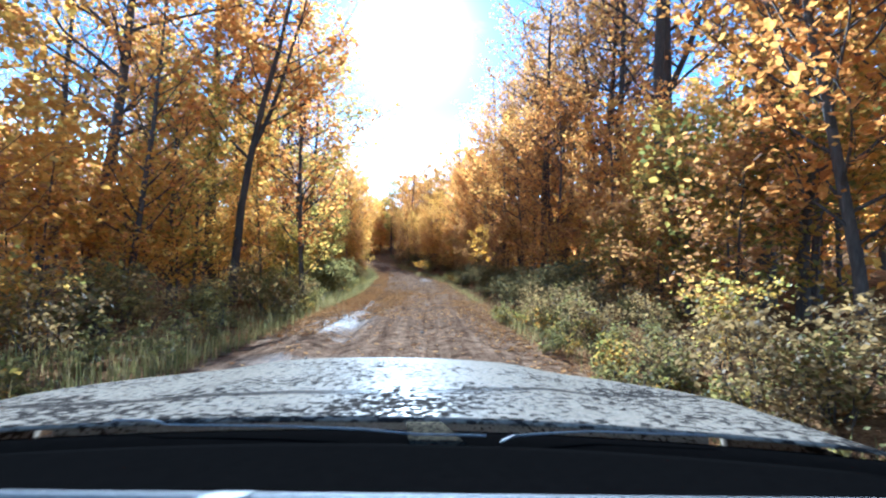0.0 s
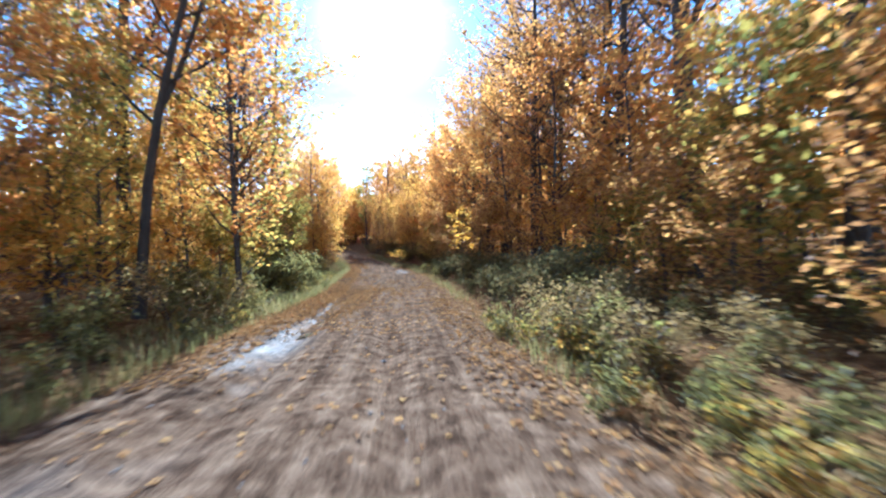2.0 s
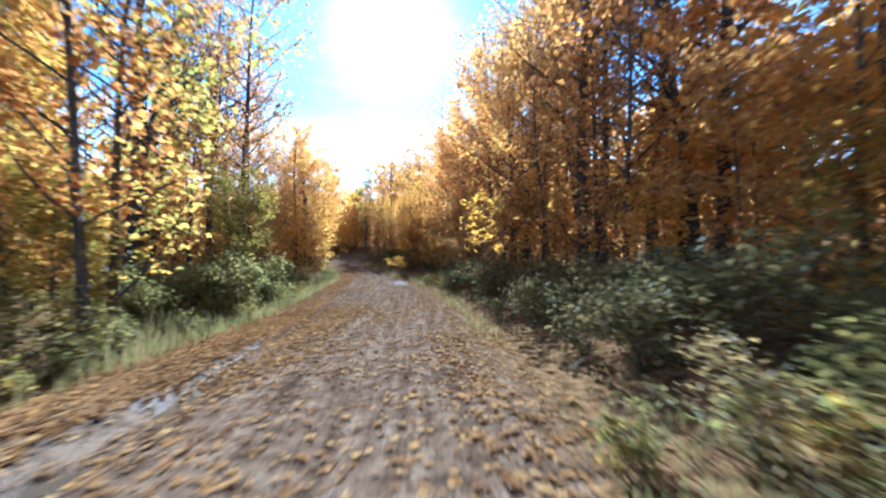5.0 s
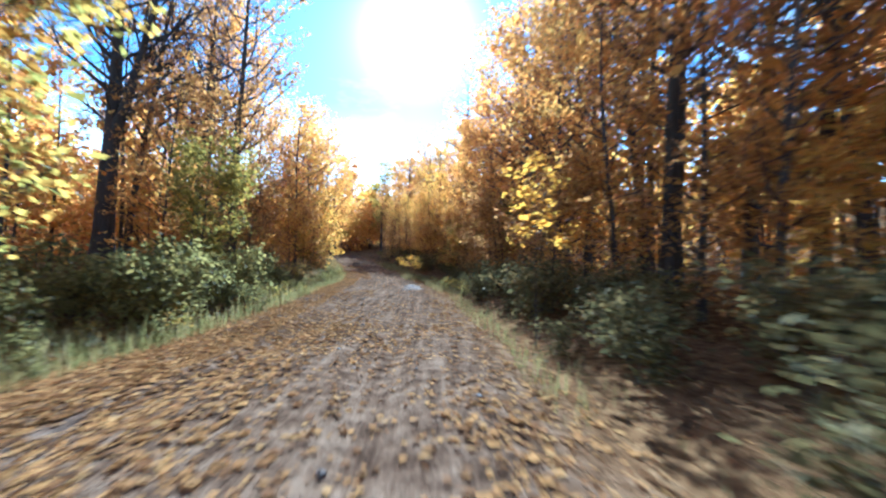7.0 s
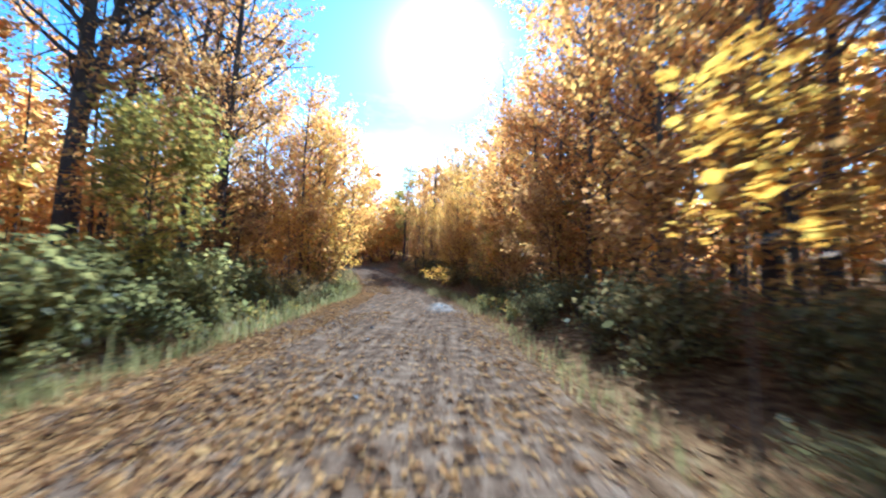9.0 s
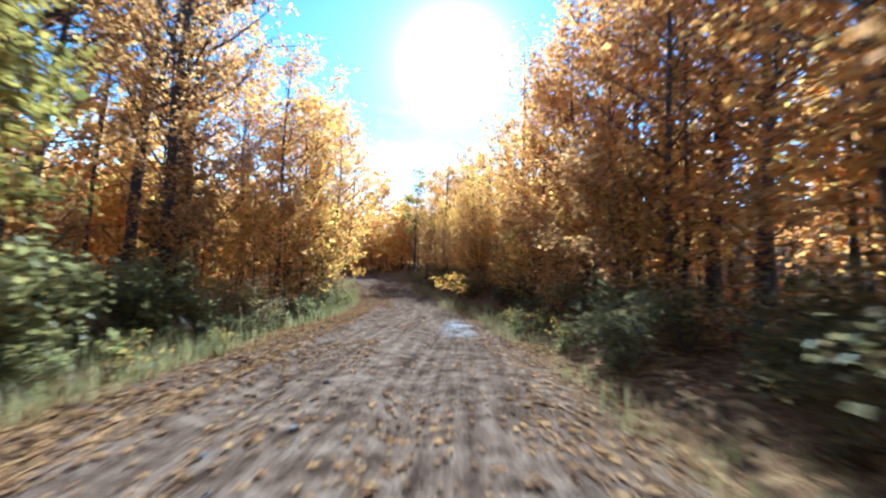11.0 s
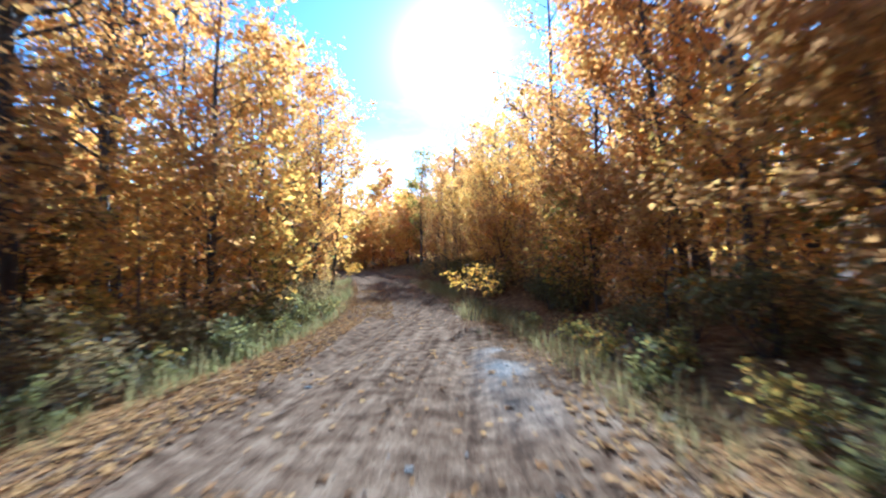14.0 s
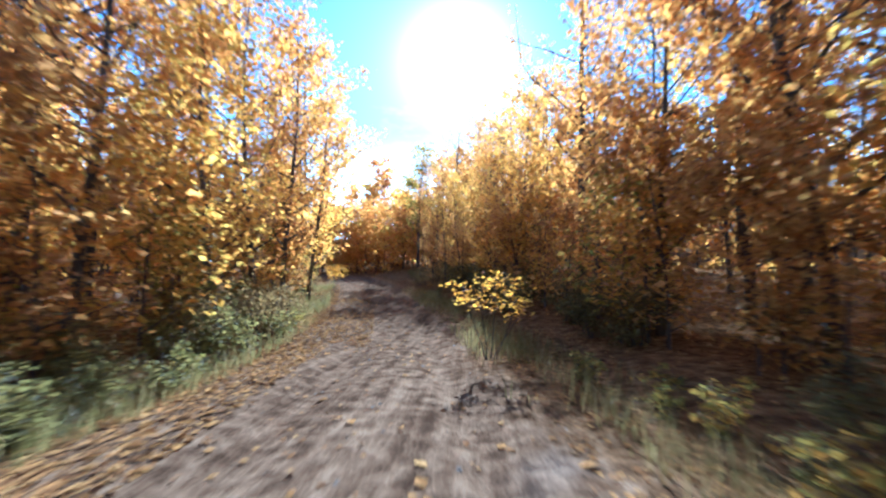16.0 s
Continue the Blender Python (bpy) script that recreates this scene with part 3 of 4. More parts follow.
# The wood's edge: young trees on both sides of the track.
for side in (-1, 1):
    r = np.random.default_rng(100 + side)
    for y in np.arange(-2, 84, 3.3):
        yy, out, size, pick, thin = y + r.uniform(-1, 1), r.uniform(0, 1.6), r.uniform(0.75, 1.1), r.integers(3), r.random()
        if side < 0 and (yy < 9 or 23 < yy < 37 or 41 < yy < 44 or 46 < yy < 60 and thin < 0.6) or side > 0 and (7 < yy < 18 or yy > 32 and thin < 0.3):
            continue
        if side < 0:
            kinds = [mid[1], mid[0], mid[3]] if yy < 30 else [mid[0], mid[2], mid[0]] if yy < 48 else [mid[0], mid[1], mid[0]]
        else:
            kinds = [mid[0], mid[2], mid[0]] if yy < 14 else [mid[0], mid[0], mid[2] if yy < 36 else mid[1]]
        put(kinds[pick], road_x(yy) + side * (edge(side, yy) + out), yy, None, size * (0.85 if yy > 48 else 1.0))
    # Tall trees behind them.
    r = np.random.default_rng(110 + side)
    for y in np.arange(-4, 92, 3.8):
        yy, out, size, pick, thin = y + r.uniform(-1.4, 1.4), r.uniform(3.0, 7.0), r.uniform(0.8, 1.05), r.integers(4), r.random()
        if side < 0 and (yy < 9 or yy < 24 and thin < 0.5) or yy < -2 or yy > 48 and thin < (0.75 if side < 0 else 0.45):
            continue
        if side < 0 and yy < 26 and pick != 1:
            pick = 2
        put(tall[pick], road_x(yy) + side * (edge(side, yy) + out + (4.5 if side < 0 and 20 < yy < 38 else 0)), yy, None, size * (0.8 if yy > 48 else 1.0))
    # Thin trees and young growth deeper in.
    r = np.random.default_rng(120 + side)
    for y in np.arange(0, 90, 3.0):
        yy, out, size, pick = y + r.uniform(-1.4, 1.4), r.uniform(12.0, 22.0), r.uniform(0.8, 1.1), r.integers(2)
        put(pole[pick], road_x(yy) + side * out, yy, None, size * (0.6 if side < 0 and yy < 32 else 1.0))
    r = np.random.default_rng(130 + side)
    for y in np.arange(2, 70, 2.6):
        yy, out, size, pick, odd = y + r.uniform(-1, 1), r.uniform(-1.0, 2.0), r.uniform(0.6, 1.1), r.integers(3), r.random()
        if side < 0 and 24 < yy < 37:
            continue
        k = sapling[1 if yy > 34 else 0] if side < 0 else sapling[1 if yy > 11 else 2]
        put(k if odd < 0.7 else sapling[pick], road_x(yy) + side * (edge(side, yy) + out), yy, None, size)
    r = np.random.default_rng(140 + side)
    for y in np.arange(6, 104, 2.0):
        yy, out, size, pick = y + r.uniform(-1, 1), r.uniform(9.5, 21.0), r.uniform(0.8, 1.4), r.integers(2)
        put(thicket[pick], road_x(yy) + side * out, yy, None, size)
    # The far wood.
    r = np.random.default_rng(150 + side)
    for y in np.arange(14, 125, 5.0):
        yy, out, size, pick = y + r.uniform(-2, 2), r.uniform(20, 30), r.uniform(0.8, 1.1), r.integers(2)
        put(far[pick], road_x(yy) + side * out, yy, None, size * (0.55 if side < 0 and yy < 45 else 1.0))
r = np.random.default_rng(160)
for y in np.arange(94, 130, 9.0):
    for x in np.arange(-34, 20, 4.0):
        xx, yy, size, pick = x + r.uniform(-1.6, 1.6), y + r.uniform(-2, 2), r.uniform(0.55, 0.75), r.integers(2)
        if clear(xx, yy, 4.5):
            put(far[pick], xx, yy, None, size)
r = np.random.default_rng(170)
for k in range(34):
    xx, yy, size = r.uniform(-30, 2), r.uniform(86, 104), r.uniform(1.0, 1.5)
    if clear(xx, yy, 3.5):
        put(thicket[k % 2], xx, yy, None, size)
for x, yy in ((-16.0, 91.0), (-17.5, 94.0), (-19.5, 97.0), (-14.5, 95.0)):
    put(thicket[0], x, yy, None, 1.3)
for yy in np.arange(88, 108, 1.6):
    put(thicket[1], -15.4 - 0.26 * (yy - 90) + r.uniform(-2.0, 2.0), yy, None, 0.55)
for x in np.arange(-15, -6, 1.3):
    yy, size, pick = r.uniform(85, 92), r.uniform(0.9, 1.3), r.integers(2)
    if clear(x, yy, 3.2):
        put(thicket[pick], x, yy, None, size)

r = np.random.default_rng(175)
for k in range(16):
    yy, off, size = r.uniform(44, 76), r.uniform(11, 22), r.uniform(0.9, 1.2)
    put(thicket[k % 2], road_x(yy) - off, yy, None, size)

for k in range(22):
    xx, yy, size = r.uniform(-36, -15), r.uniform(70, 97), r.uniform(1.1, 1.6)
    if clear(xx, yy, 4.5):
        put(thicket[k % 2], xx, yy, None, size)
for k in range(12):
    xx, yy, size = r.uniform(-30, -17), r.uniform(30, 52), r.uniform(1.0, 1.4)
    put(thicket[k % 2], xx, yy, None, size)

# Young maples, leafy almost to the ground, behind the bank near the start.
for k, x, y, size in ((0, 5.4, 6.2, 0.85), (0, 6.4, 8.6, 0.95), (3, 5.7, 11.2, 0.6), (0, 6.6, 13.2, 0.55), (0, 5.8, 15.8, 0.6), (1, 7.6, 6.6, 1.0), (0, 8.2, 10.6, 0.9), (1, 8.8, 14.0, 0.6), (3, 6.0, 3.4, 0.9)):
    put(mid[k], x, y, None, size)

# Dense young growth that faces the track further on.
r = np.random.default_rng(177)
for k in range(12):
    yy, size = 39.5 + 1.9 * k + r.uniform(-0.6, 0.6), r.uniform(0.75, 1.1)
    put(sapling[(0, 1, 0, 2)[k % 4]], road_x(yy) - r.uniform(4.0, 5.0), yy, None, size)
for k in range(13):
    yy, size = 36.5 + 2.1 * k + r.uniform(-0.6, 0.6), r.uniform(0.8, 1.15)
    put(sapling[(1, 1, 0)[k % 3]], road_x(yy) + r.uniform(4.9, 6.0), yy, None, size)
for k in range(34):
    side, yy, size = (-1, -1, 1)[k % 3], r.uniform(50, 108), r.uniform(1.1, 1.6)
    put(thicket[k % 2], road_x(yy) + side * r.uniform(18, 34), yy, None, size)

for k in range(14):
    yy, size = r.uniform(17, 46), r.uniform(0.9, 1.4)
    put(thicket[k % 2], road_x(yy) + r.uniform(8.5, 15), yy, None, size)

for k in range(16):
    yy, size = r.uniform(34, 84), r.uniform(1.0, 1.5)
    put(thicket[k % 2], road_x(yy) - r.uniform(20, 40), yy, None, size)

# The wood goes on far out on both sides.
r = np.random.default_rng(178)
for k in range(52):
    side, yy, off, size = (-1, 1)[k % 2], r.uniform(24, 125), r.uniform(32, 60), r.uniform(0.7, 1.0)
    put(far[k // 2 % 2], road_x(yy) + side * off, yy, None, size)

# A bank of tall yellow-green bushes on the sunny side near the start.
for x, y, size in ((4.6, 7.6, 0.8), (5.4, 9.0, 1.0), (4.7, 10.3, 0.62), (5.8, 11.4, 0.9), (4.9, 12.6, 0.62), (5.9, 13.9, 0.85), (5.0, 15.2, 0.65), (5.9, 16.6, 0.85)):
    put(sapling[(2, 1, 2)[int(y * 10) % 3]], x, y, None, size)

# Undergrowth beside the track.
for side in (-1, 1):
    r = np.random.default_rng(180 + side)
    for y in np.arange(-1, 72, 0.72):
        yy, spread, size, pick, odd = y + r.uniform(-0.5, 0.5), r.random(), r.uniform(0.55, 1.0), r.integers(4), r.random()
        off = (3.0 if side > 0 and 14 < yy < 40 else 3.3) + 2.8 * spread
        if side < 0:
            k = shrub[1] if 17 < yy < 35 or odd < 0.2 else shrub[[0, 2, 2, 1][pick]]
        else:
            k = shrub[[2, 0, 2, 1][pick]] if yy < 14 else shrub[[3, 3, 3, 2][pick]]
            if 40 < yy < 50 and off < 4.4 or pick == 3 and 12 < yy < 36 and off < 4.2:
                continue
        put(k, road_x(yy) + side * off, yy, None, size * (0.75 if off < 3.8 else 1.0) * (0.7 if side < 0 and yy > 35 or side > 0 and yy < 14.5 else 1.0), 0.03)
    r = np.random.default_rng(190 + side)
    for y in np.arange(-1, 50, 0.8):
        yy, off, size, odd = y + r.uniform(-0.4, 0.4), r.uniform(2.6, 3.9), r.uniform(0.6, 1.1), r.random()
        if side < 0 or yy < 14 or 34 < yy < 44:
            put(weed[1 if odd < (0.2 if side < 0 else 0.45) else 0], road_x(yy) + side * off, yy, None, size, 0.02)

# The rough sunny verge near the start, leafy growth facing it, and the bramble bank further on.
r = np.random.default_rng(200)
for k in range(30):
    yy, off, size, pick = r.uniform(1.0, 13.5), r.uniform(3.1, 5.4), r.uniform(0.45, 0.9), r.integers(4)
    put(shrub[[2, 2, 2, 1][pick] if yy > 6 else [0, 2, 2, 2][pick]], road_x(yy) + off, yy, None, size * 0.75, 0.03)
for k in range(26):
    yy, off, size, pick = r.uniform(0.5, 13.5), r.uniform(2.4, 3.6), r.uniform(0.5, 0.95), r.integers(3)
    put(weed[pick // 2], road_x(yy) + off, yy, None, size, 0.02)
for k in range(12):
    yy, off, size, pick = r.uniform(5.0, 18.0), r.uniform(6.2, 9.0), r.uniform(0.6, 1.0), r.integers(2)
    put(sapling[pick], road_x(yy) - off, yy, None, size)
for k in range(24):
    yy, off, size = r.uniform(20.0, 35.0), r.uniform(3.6, 6.6), r.uniform(0.85, 1.15)
    put(shrub[1], road_x(yy) - off, yy, None, size, 0.03)

for k in range(22):
    yy, off, size = r.uniform(36.0, 53.0), r.uniform(3.0, 4.6), r.uniform(0.5, 0.85)
    put(shrub[(2, 1, 2, 2)[k % 4]], road_x(yy) - off, yy, None, size, 0.03)

# The small golden maple that leans over the track, and the low yellow bush at its edge.
golden_sapling = plant("sapling", 81, 3.45, 0.012, 0.5, 0.62, 13, 340, 0.088, leaf_bright, bark_dark, "single bright yellow maple sapling at the track's edge", "sapling", scatter=0.1, tilt=0.35)
put(golden_sapling, 2.33, 23.4, 0, 1.0)
yellow_bush = plant("bush", 82, 1.75, 0.012, 0.6, 0.26, 26, 520, 0.062, leaf_bright, bark_dark, "low bright yellow bush at the track's edge", "bush", stems=5, scatter=0.08, tilt=0.4)
put(yellow_bush, -0.70, 44.2, 0, 0.9)
put(yellow_bush, -8.0, 61.0, 90, 0.9)
done(*tall, *mid, *sapling, *thicket, *shrub, *weed, *pole, *far, bare_tree, sparse, roadside_fork, high_crown, conifer, far_crest, green_tree, golden_sapling, yellow_bush)


# ---- grass, fallen leaves, stones and water ----
def blades(name, bands, mat, label):
    """Bent grass blades over bands of the verge: offset from, to, y from, to, blades a square metre, height."""
    r = np.random.default_rng(len(name))
    vv = []
    for u0, u1, y0, y1, dense, tallness in bands:
        n = int(dense * (u1 - u0) * (y1 - y0))
        y = r.uniform(y0, y1, n)
        u = r.uniform(u0, u1, n)
        keep = wave(u * 2.5, y * 1.2, 8) + r.normal(0, 0.35, n) > -0.15
        y, u = y[keep], u[keep]
        x, n = u + road_x(y), keep.sum()
        base = np.stack([x, y, ground_z(x, y) - 0.01], 1)
        az, lean = r.uniform(0, 6.28, n), r.uniform(0.1, 0.7, n)
        h = tallness * r.lognormal(-0.1, 0.35, n)
        way = np.stack([np.cos(az), np.sin(az), np.zeros(n)], 1)
        side = np.stack([-np.sin(az), np.cos(az), np.zeros(n)], 1) * 0.006
        up = np.array([0, 0, 1.0])
        m = base + way * (h * lean * 0.3)[:, None] + up * (h * 0.6)[:, None]
        t = base + way * (h * lean)[:, None] + up * (h * (1 - 0.3 * lean))[:, None]
        vv.append(np.stack([base - side, base + side, m + side * 0.8, m - side * 0.8, t], 1).reshape(-1, 3))
    v = np.concatenate(vv)
    k = np.arange(len(v) // 5)[:, None] * 5
    faces = (k + [0, 1, 2, 3]).tolist() + (k + [3, 2, 4]).tolist()
    return tagged(new(name, mesh_object(name, v, faces, mat)), label, "grass", kind="stuff")


blades("verge_grass", [(-4.6, -2.25, -2, 34, 150, 0.30), (-4.2, -2.3, 34, 66, 90, 0.3), (2.3, 3.6, -2, 14, 90, 0.2), (2.4, 3.6, 14, 34, 40, 0.24)], grass_green, "uneven green grass along the track's verge")
blades("dry_grass", [(1.25, 2.5, 41, 62, 130, 0.26), (2.0, 3.4, 34, 64, 110, 0.24), (-3.4, -2.2, 40, 66, 80, 0.24), (2.3, 3.6, -2, 16, 60, 0.18), (-3.6, -2.2, 6, 20, 40, 0.25)], grass_dry, "dry straw-coloured grass along the track's verge")


def fallen(name, bands, size, mat, label):
    """Single fallen leaves lying on the ground: offset from, to, y from, to, leaves a square metre."""
    r = np.random.default_rng(5)
    c = []
    for u0, u1, y0, y1, dense in bands:
        n = int(dense * (u1 - u0) * (y1 - y0))
        y, u = r.uniform(y0, y1, n), r.uniform(u0, u1, n)
        keep = wave(u * 1.6, y * 0.9, 9) + r.normal(0, 0.6, n) > -0.1
        x = u[keep] + road_x(y[keep])
        c.append(np.stack([x, y[keep], ground_z(x, y[keep]) + r.uniform(0.006, 0.02, keep.sum())], 1))
    v, f = leaves(np.concatenate(c), size, r, 0.11)
    return tagged(new(name, mesh_object(name, v, f, mat)), label, "fallen leaves", kind="stuff")


fallen("fallen_leaves", [(-2.2, 2.2, 12.5, 25, 110), (-2.2, 2.2, -1, 62, 16), (1.7, 3.0, 0, 60, 110), (-3.6, -1.4, 9, 46, 330), (-3.4, -0.6, 46, 58, 240), (-1.7, -0.1, 16, 34, 190), (-3.4, -1.3, 14, 30, 220), (-0.3, 1.8, 16, 30, 60), (1.5, 3.0, -1, 30, 80), (1.6, 3.2, 34, 60, 90), (-6.0, -3.2, -1, 60, 30), (3, 7, 0, 50, 30), (-4.0, -2.0, 50, 66, 120), (-5.5, -2.0, 49, 60, 260), (-1.2, 0.8, 16, 30, 60)], 0.058, leaf_litter, "yellow and brown fallen leaves strewn over the track")


def stones(name, count, seed):
    """Half-sunk road stones as squashed lumps."""
    r = np.random.default_rng(seed)
    bm = bmesh.new()
    bmesh.ops.create_icosphere(bm, subdivisions=1, radius=1.0)
    ball = np.array([v.co[:] for v in bm.verts])
    tri = np.array([[v.index for v in f.verts] for f in bm.faces])
    bm.free()
    vv, ff = [], []
    for k in range(count):
        y = r.uniform(-1, 58)
        x = road_x(y) + r.normal(0.3, 1.1)
        s = r.lognormal(-4.1, 0.45)
        lump = ball * s * r.uniform(0.7, 1.3, 3) * [1, 1, 0.55] * (1 + r.normal(0, 0.09, (len(ball), 1)))
        vv.append(lump + [x, y, float(ground_z(x, y)) + s * 0.1])
        ff.append(tri + k * len(ball))
    return tagged(new(name, mesh_object(name, np.concatenate(vv), np.concatenate(ff), stone_mat)), "small pale stones bedded in the mud", "stones", kind="stuff")


stones("road_stones", 420, 3)

water_mat, n, l = material("puddle_water")
bs = n.new("ShaderNodeBsdfPrincipled")
bs.inputs["Base Color"].default_value = (0.085, 0.06, 0.04, 1)
bs.inputs["Roughness"].default_value, bs.inputs["IOR"].default_value = 0.10, 1.33
rip, bp = n.new("ShaderNodeTexNoise"), n.new("ShaderNodeBump")
rip.inputs["Scale"].default_value = 14.0
bp.inputs["Strength"].default_value, bp.inputs["Distance"].default_value = 0.15, 0.01
l.new(rip.outputs["Fac"], bp.inputs["Height"])
l.new(bp.outputs[0], bs.inputs["Normal"])
out = n.new("ShaderNodeOutputMaterial")
l.new(bs.outputs[0], out.inputs["Surface"])
for px, py, sx, sy, depth in HOLLOWS[2:]:
    nx, ny = 70, 80
    xs, yy = np.meshgrid(np.linspace(px - 2.2 * sx, px + 2.2 * sx, nx), np.linspace(py - 1.8 * sy, py + 1.8 * sy, ny))
    level = float(ground_z(px, py)) + 0.014
    rim = ((xs - px) / sx) ** 2 + ((yy - py) / sy) ** 2 + 1.1 * wave(xs * 26, yy * 6, 12) + 0.5 * wave(xs * 60, yy * 22, 13)
    under = (ground_z(xs, yy) < level + 0.01) & (rim < 0.75)
    k = (np.arange(ny - 1)[:, None] * nx + np.arange(nx - 1)).ravel()
    quads = np.stack([k, k + 1, k + nx + 1, k + nx], 1)
    quads = quads[under.ravel()[quads].all(1)]
    used, index = np.unique(quads, return_inverse=True)
    flat = np.stack([xs.ravel()[used], yy.ravel()[used], np.full(len(used), level)], 1)
    tagged(new("puddle", mesh_object("puddle", flat, index.reshape(-1, 4), water_mat)), "shallow brown puddle in a wheel rut", "puddle", kind="structure")


# ---- the car whose bonnet the camera looks over, at the start of the way ----
paint, n, l = material("muddy_white_paint")
tex = n.new("ShaderNodeTexCoord")
spl, spl2, drip = (n.new("ShaderNodeTexNoise") for _ in range(3))
stretch_map = n.new("ShaderNodeMapping")
stretch_map.inputs["Scale"].default_value = (0.6, 0.8, 1.0)
l.new(tex.outputs["Object"], stretch_map.inputs["Vector"])
for node, sc, de in ((spl, 78.0, 9.0), (spl2, 5.0, 4.0), (drip, 140.0, 4.0)):
    node.inputs["Scale"].default_value, node.inputs["Detail"].default_value = sc, de
    l.new(stretch_map.outputs[0], node.inputs["Vector"])
amount = n.new("ShaderNodeMath")
amount.operation = "MULTIPLY_ADD"
amount.inputs[1].default_value = 0.55
l.new(spl2.outputs["Fac"], amount.inputs[0])
l.new(spl.outputs["Fac"], amount.inputs[2])
toward, thicker, spread_mud = n.new("ShaderNodeSeparateXYZ"), n.new("ShaderNodeMath"), n.new("ShaderNodeMath")
thicker.operation, spread_mud.operation = "MULTIPLY_ADD", "ADD"
thicker.inputs[1].default_value, thicker.inputs[2].default_value = -0.13, 0.17
l.new(tex.outputs["Object"], toward.inputs[0])
l.new(toward.outputs["Y"], thicker.inputs[0])
l.new(thicker.outputs[0], spread_mud.inputs[0])
l.new(amount.outputs[0], spread_mud.inputs[1])
mask = ramp_node(n, [(0.795, (0, 0, 0)), (0.885, (1, 1, 1))])
l.new(spread_mud.outputs[0], mask.inputs["Fac"])
dust = ramp_node(n, [(0.35, (0.155, 0.128, 0.096)), (0.65, (0.25, 0.21, 0.16))])
l.new(drip.outputs["Fac"], dust.inputs["Fac"])
coat = n.new("ShaderNodeMix")
coat.data_type = "RGBA"
coat.inputs["B"].default_value = (0.030, 0.025, 0.021, 1)
# A muddy crease across the bonnet.
axes, along, gap, wide, caked = n.new("ShaderNodeSeparateXYZ"), n.new("ShaderNodeMath"), n.new("ShaderNodeMath"), n.new("ShaderNodeMath"), n.new("ShaderNodeMath")
along.operation, gap.operation, wide.operation, caked.operation = "MULTIPLY_ADD", "ADD", "ABSOLUTE", "MAXIMUM"
l.new(tex.outputs["Object"], axes.inputs[0])
l.new(axes.outputs["X"], along.inputs[0])
along.inputs[1].default_value, along.inputs[2].default_value = -0.13, -1.31
wob = n.new("ShaderNodeMath")
wob.operation = "MULTIPLY_ADD"
wob.inputs[1].default_value = 0.11
l.new(spl2.outputs["Fac"], wob.inputs[0])
l.new(along.outputs[0], wob.inputs[2])
l.new(wob.outputs[0], gap.inputs[0])
l.new(axes.outputs["Y"], gap.inputs[1])
l.new(gap.outputs[0], wide.inputs[0])
line = n.new("ShaderNodeMapRange")
line.inputs["From Min"].default_value, line.inputs["From Max"].default_value = 0.012, 0.024
line.inputs["To Min"].default_value, line.inputs["To Max"].default_value = 0.9, 0.0
l.new(wide.outputs[0], line.inputs["Value"])
l.new(line.outputs[0], caked.inputs[0])
l.new(mask.outputs["Color"], caked.inputs[1])
l.new(caked.outputs[0], coat.inputs["Factor"])
l.new(dust.outputs["Color"], coat.inputs["A"])
gl = n.new("ShaderNodeMapRange")
gl.inputs["To Min"].default_value, gl.inputs["To Max"].default_value = 0.25, 0.95
l.new(mask.outputs["Color"], gl.inputs["Value"])
bs = n.new("ShaderNodeBsdfPrincipled")
sheen = n.new("ShaderNodeMapRange")
sheen.inputs["To Min"].default_value, sheen.inputs["To Max"].default_value = 0.006, 0.0
l.new(mask.outputs["Color"], sheen.inputs["Value"])
l.new(sheen.outputs[0], bs.inputs["Specular IOR Level"])
l.new(coat.outputs["Result"], bs.inputs["Base Color"])
l.new(gl.outputs[0], bs.inputs["Roughness"])
bp = n.new("ShaderNodeBump")
bp.inputs["Strength"].default_value, bp.inputs["Distance"].default_value = 0.4, 0.004
l.new(mask.outputs["Color"], bp.inputs["Height"])
l.new(bp.outputs[0], bs.inputs["Normal"])
out = n.new("ShaderNodeOutputMaterial")
l.new(bs.outputs[0], out.inputs["Surface"])
black_plastic = rough_material("black_plastic", [(0.3, (0.0014, 0.0013, 0.0013)), (0.7, (0.0028, 0.0026, 0.0025))], 60.0, 0.0, 0.95, shine=0.0)
rubber = rough_material("rubber", [(0.3, (0.012, 0.011, 0.010)), (0.7, (0.05, 0.04, 0.032))], 20.0, 0.3, 0.85)
dull_metal = rough_material("dull_metal", [(0.3, (0.16, 0.155, 0.15)), (0.7, (0.30, 0.29, 0.28))], 40.0, 0.1, 0.6)
grey_plastic = rough_material("grey_plastic", [(0.3, (0.16, 0.16, 0.16)), (0.7, (0.20, 0.20, 0.20))], 120.0, 0.25, 0.6)

car = tagged(new("car"), "pale car bonnet and front spattered with dried mud", "car")
car.matrix_world = pose(-0.155, -0.022, 0.086, 0.76, 0.71, 0.2)


def part(name, bm, mat, parent, label=""):
    me = bpy.data.meshes.new(name)
    bmesh.ops.recalc_face_normals(bm, faces=bm.faces)
    bm.to_mesh(me)
    bm.free()
    me.materials.append(mat)
    me.polygons.foreach_set("use_smooth", np.ones(len(me.polygons), bool))
    ob = new(name, me)
    ob.parent = parent
    return tagged(ob, label) if label else ob


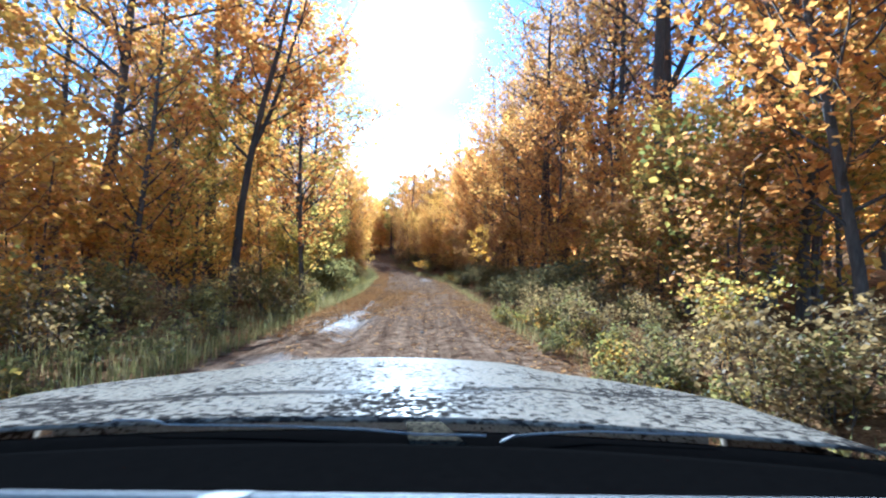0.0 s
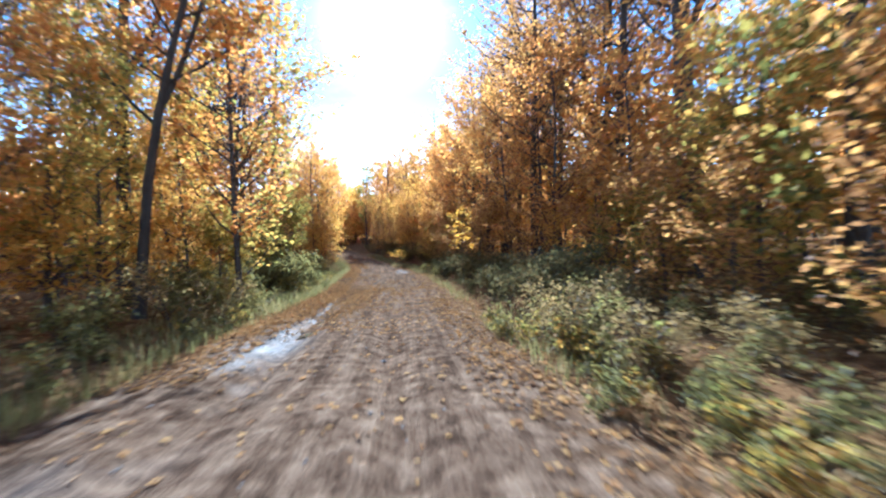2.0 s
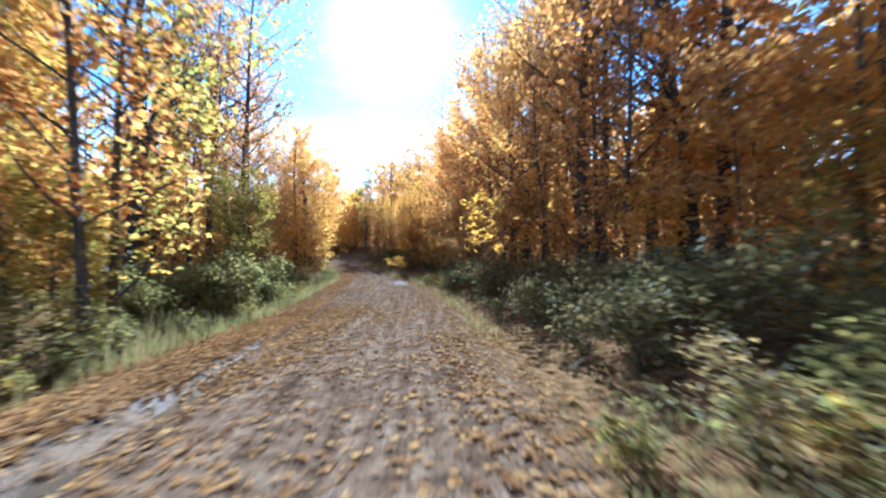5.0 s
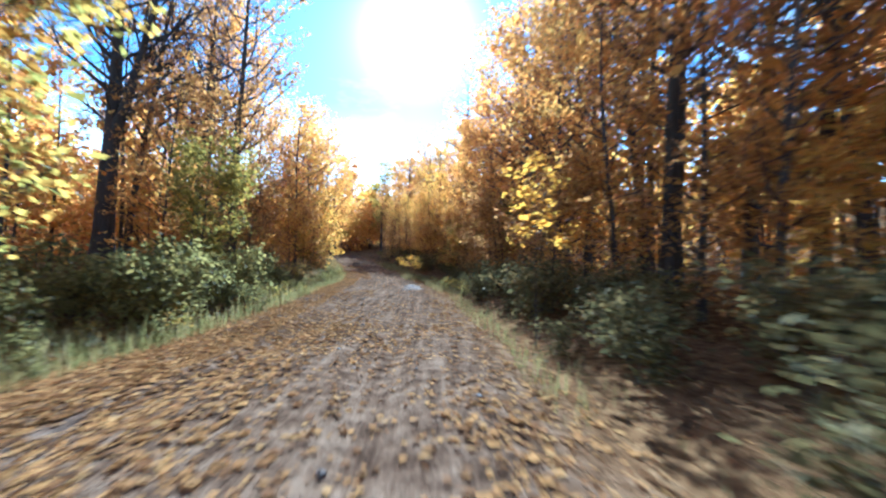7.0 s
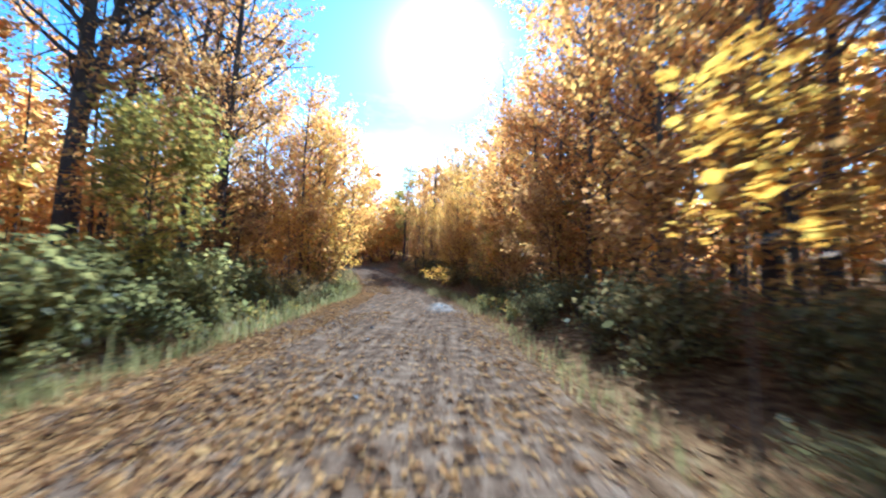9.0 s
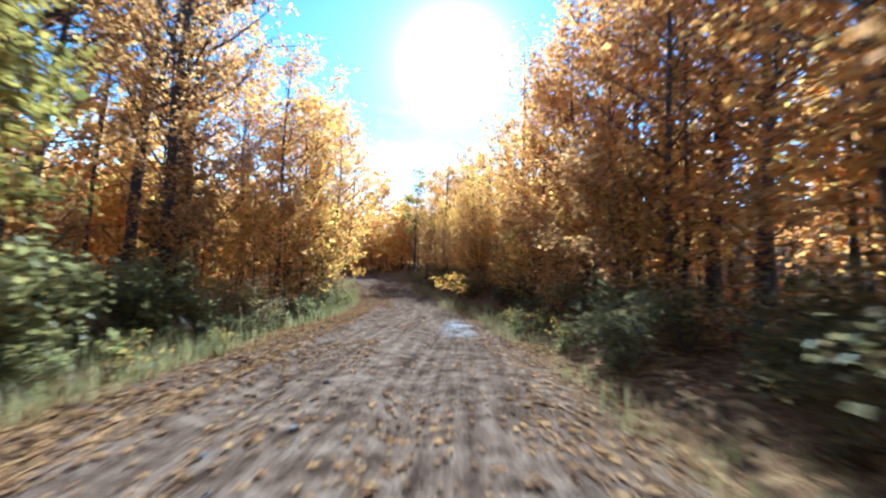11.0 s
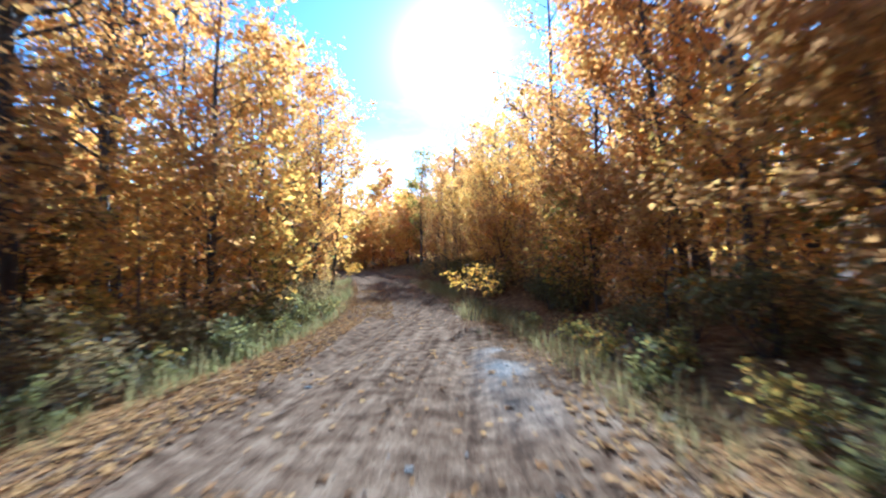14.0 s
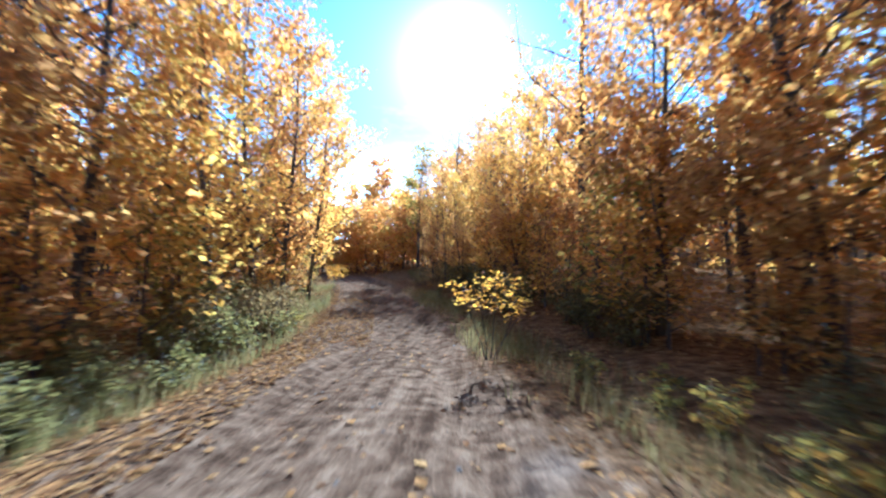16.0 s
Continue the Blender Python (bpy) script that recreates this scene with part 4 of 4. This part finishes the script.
def grid_part(fn, nu, nv, thick=0.0):
    """A skin over a unit square, with a second skin below for thickness."""
    bm = bmesh.new()
    rows = []
    for lay in ([0.0, -thick] if thick else [0.0]):
        rows.append([[bm.verts.new(Vector(fn(i / nu, j / nv)) + Vector((0, 0, lay))) for i in range(nu + 1)] for j in range(nv + 1)])
    for g in rows:
        for j in range(nv):
            for i in range(nu):
                bm.faces.new((g[j][i], g[j][i + 1], g[j + 1][i + 1], g[j + 1][i]))
    if thick:
        a, c = rows
        rim = [(0, i) for i in range(nu + 1)] + [(j, nu) for j in range(1, nv + 1)] + [(nv, i) for i in range(nu - 1, -1, -1)] + [(j, 0) for j in range(nv - 1, 0, -1)]
        for (j, i), (q, p) in zip(rim, rim[1:] + rim[:1]):
            bm.faces.new((a[j][i], a[q][p], c[q][p], c[j][i]))
    return bm


def bonnet(u, v):
    """The bonnet's skin: u across, v from the windscreen to the nose."""
    x = (u - 0.5) * 1.8
    y0, y1 = 1.03 - 0.20 * x * x, 1.96 - 0.70 * x * x
    z = 0.945 - 0.030 * v - 0.9 * max(0, v - 0.9) ** 1.6 - 0.05 * max(0, abs(x) - 0.82)
    z += 0.016 / (1 + math.exp((abs(x) - 0.46) * 34)) * min(1, v * 3)
    return x, y0 + (y1 - y0) * v, z


part("bonnet", grid_part(bonnet, 48, 28, 0.006), paint, car, "pale bonnet splashed with dark mud")
for s in (-1, 1):
    part("wing", grid_part(lambda u, v: (s * (0.885 + 0.05 * math.sin(min(1, u * 2) * 1.57)) , 0.80 + 0.62 * v, 0.915 - 0.03 * v - 0.40 * max(0, u - 0.15) - 0.05 * u), 8, 14, 0.015), paint, car)
part("bumper", grid_part(lambda u, v: ((u - 0.5) * 1.8, 2.0 - 0.70 * ((u - 0.5) * 1.8) ** 2, 0.86 - 0.52 * v), 20, 6), paint, car)
part("cowl", grid_part(lambda u, v: ((u - 0.5) * 1.84, 0.86 + 0.17 * v - 0.16 * (2 * u - 1) ** 2, 0.925 + 0.012 * math.sin(v * 3.1)), 24, 6, 0.03), black_plastic, car, "black plastic windscreen cowl")
part("dashboard", grid_part(lambda u, v: ((u - 0.5) * 1.56, 0.40 + 0.50 * v - 0.12 * (2 * u - 1) ** 2, 1.055 - 0.115 * v), 24, 8, 0.05), black_plastic, car, "black dashboard top")
part("tray", grid_part(lambda u, v: (-0.34 + 0.98 * u, 0.23 + 0.145 * v, 1.065 - 0.012 * v), 16, 3, 0.02), grey_plastic, car, "grey plastic tray")
part("trim", grid_part(lambda u, v: (-0.34 + 0.86 * u, 0.398 + 0.004 * v - 0.010 * u, 1.064), 16, 1, 0.004), grey_plastic, car, "thin pale trim line")
part("clip", grid_part(lambda u, v: (-0.075 + 0.03 * u + 0.018 * v, 0.378 + 0.020 * v, 1.065), 3, 2, 0.004), grey_plastic, car, "small pale clip")
# Grit patch whose paler specks paint in the sun's glint on the cowl.
glint_grit = rough_material("sun_glint_grit", [(0.44, (0.004, 0.004, 0.005)), (0.56, (0.06, 0.05, 0.032))], 150.0, 0.2, 0.9, shine=0.0)
part("grit", grid_part(lambda u, v: (0.065 + (0.07 + 0.03 * (1 - v)) * u + 0.01 * (1 - v), 0.885 + 0.135 * v, 0.944), 4, 4, 0.004), glint_grit, car, "gritty cowl patch with a painted sun glint")


def wiper(points):
    """A thin bent arm through points across and along the cowl."""
    bm, verts, faces = bmesh.new(), [], []
    tube([Vector((x, y, 0.951)) for x, y in points], [0.0022] * len(points), 5, verts, faces)
    made = [bm.verts.new(v) for v in np.concatenate(verts)]
    for f in np.concatenate(faces):
        bm.faces.new([made[i] for i in f])
    part("wiper", bm, dull_metal, car, "thin metal wiper arm")


wiper([(-0.48, 0.986), (-0.411, 0.988), (-0.369, 0.961), (-0.158, 0.957), (-0.013, 0.945), (0.085, 0.918), (0.21, 0.912)])
wiper([(0.23, 0.877), (0.26, 0.913), (0.33, 0.931), (0.411, 0.943), (0.612, 0.925)])


def ring_part(profile, steps=28):
    """A turned part: profile points (radius, across), spun about the axle."""
    bm = bmesh.new()
    rows = [[bm.verts.new((w, rad * math.cos(k * 2 * math.pi / steps), rad * math.sin(k * 2 * math.pi / steps))) for rad, w in profile] for k in range(steps)]
    for k in range(steps):
        a, c = rows[k], rows[(k + 1) % steps]
        for i in range(len(profile) - 1):
            bm.faces.new((a[i], a[i + 1], c[i + 1], c[i]))
    return bm


for s in (-1, 1):
    wheel = part("wheel", ring_part([(0.24, -0.09), (0.34, -0.10), (0.36, -0.07), (0.36, 0.07), (0.34, 0.10), (0.24, 0.09)]), rubber, car, "muddy rubber tyre")
    wheel.location = (s * 0.76, 1.10, 0.355)
    rim = part("rim", ring_part([(0.02, s * 0.05), (0.10, s * 0.04), (0.20, s * 0.06), (0.245, s * 0.085)]), dull_metal, wheel)
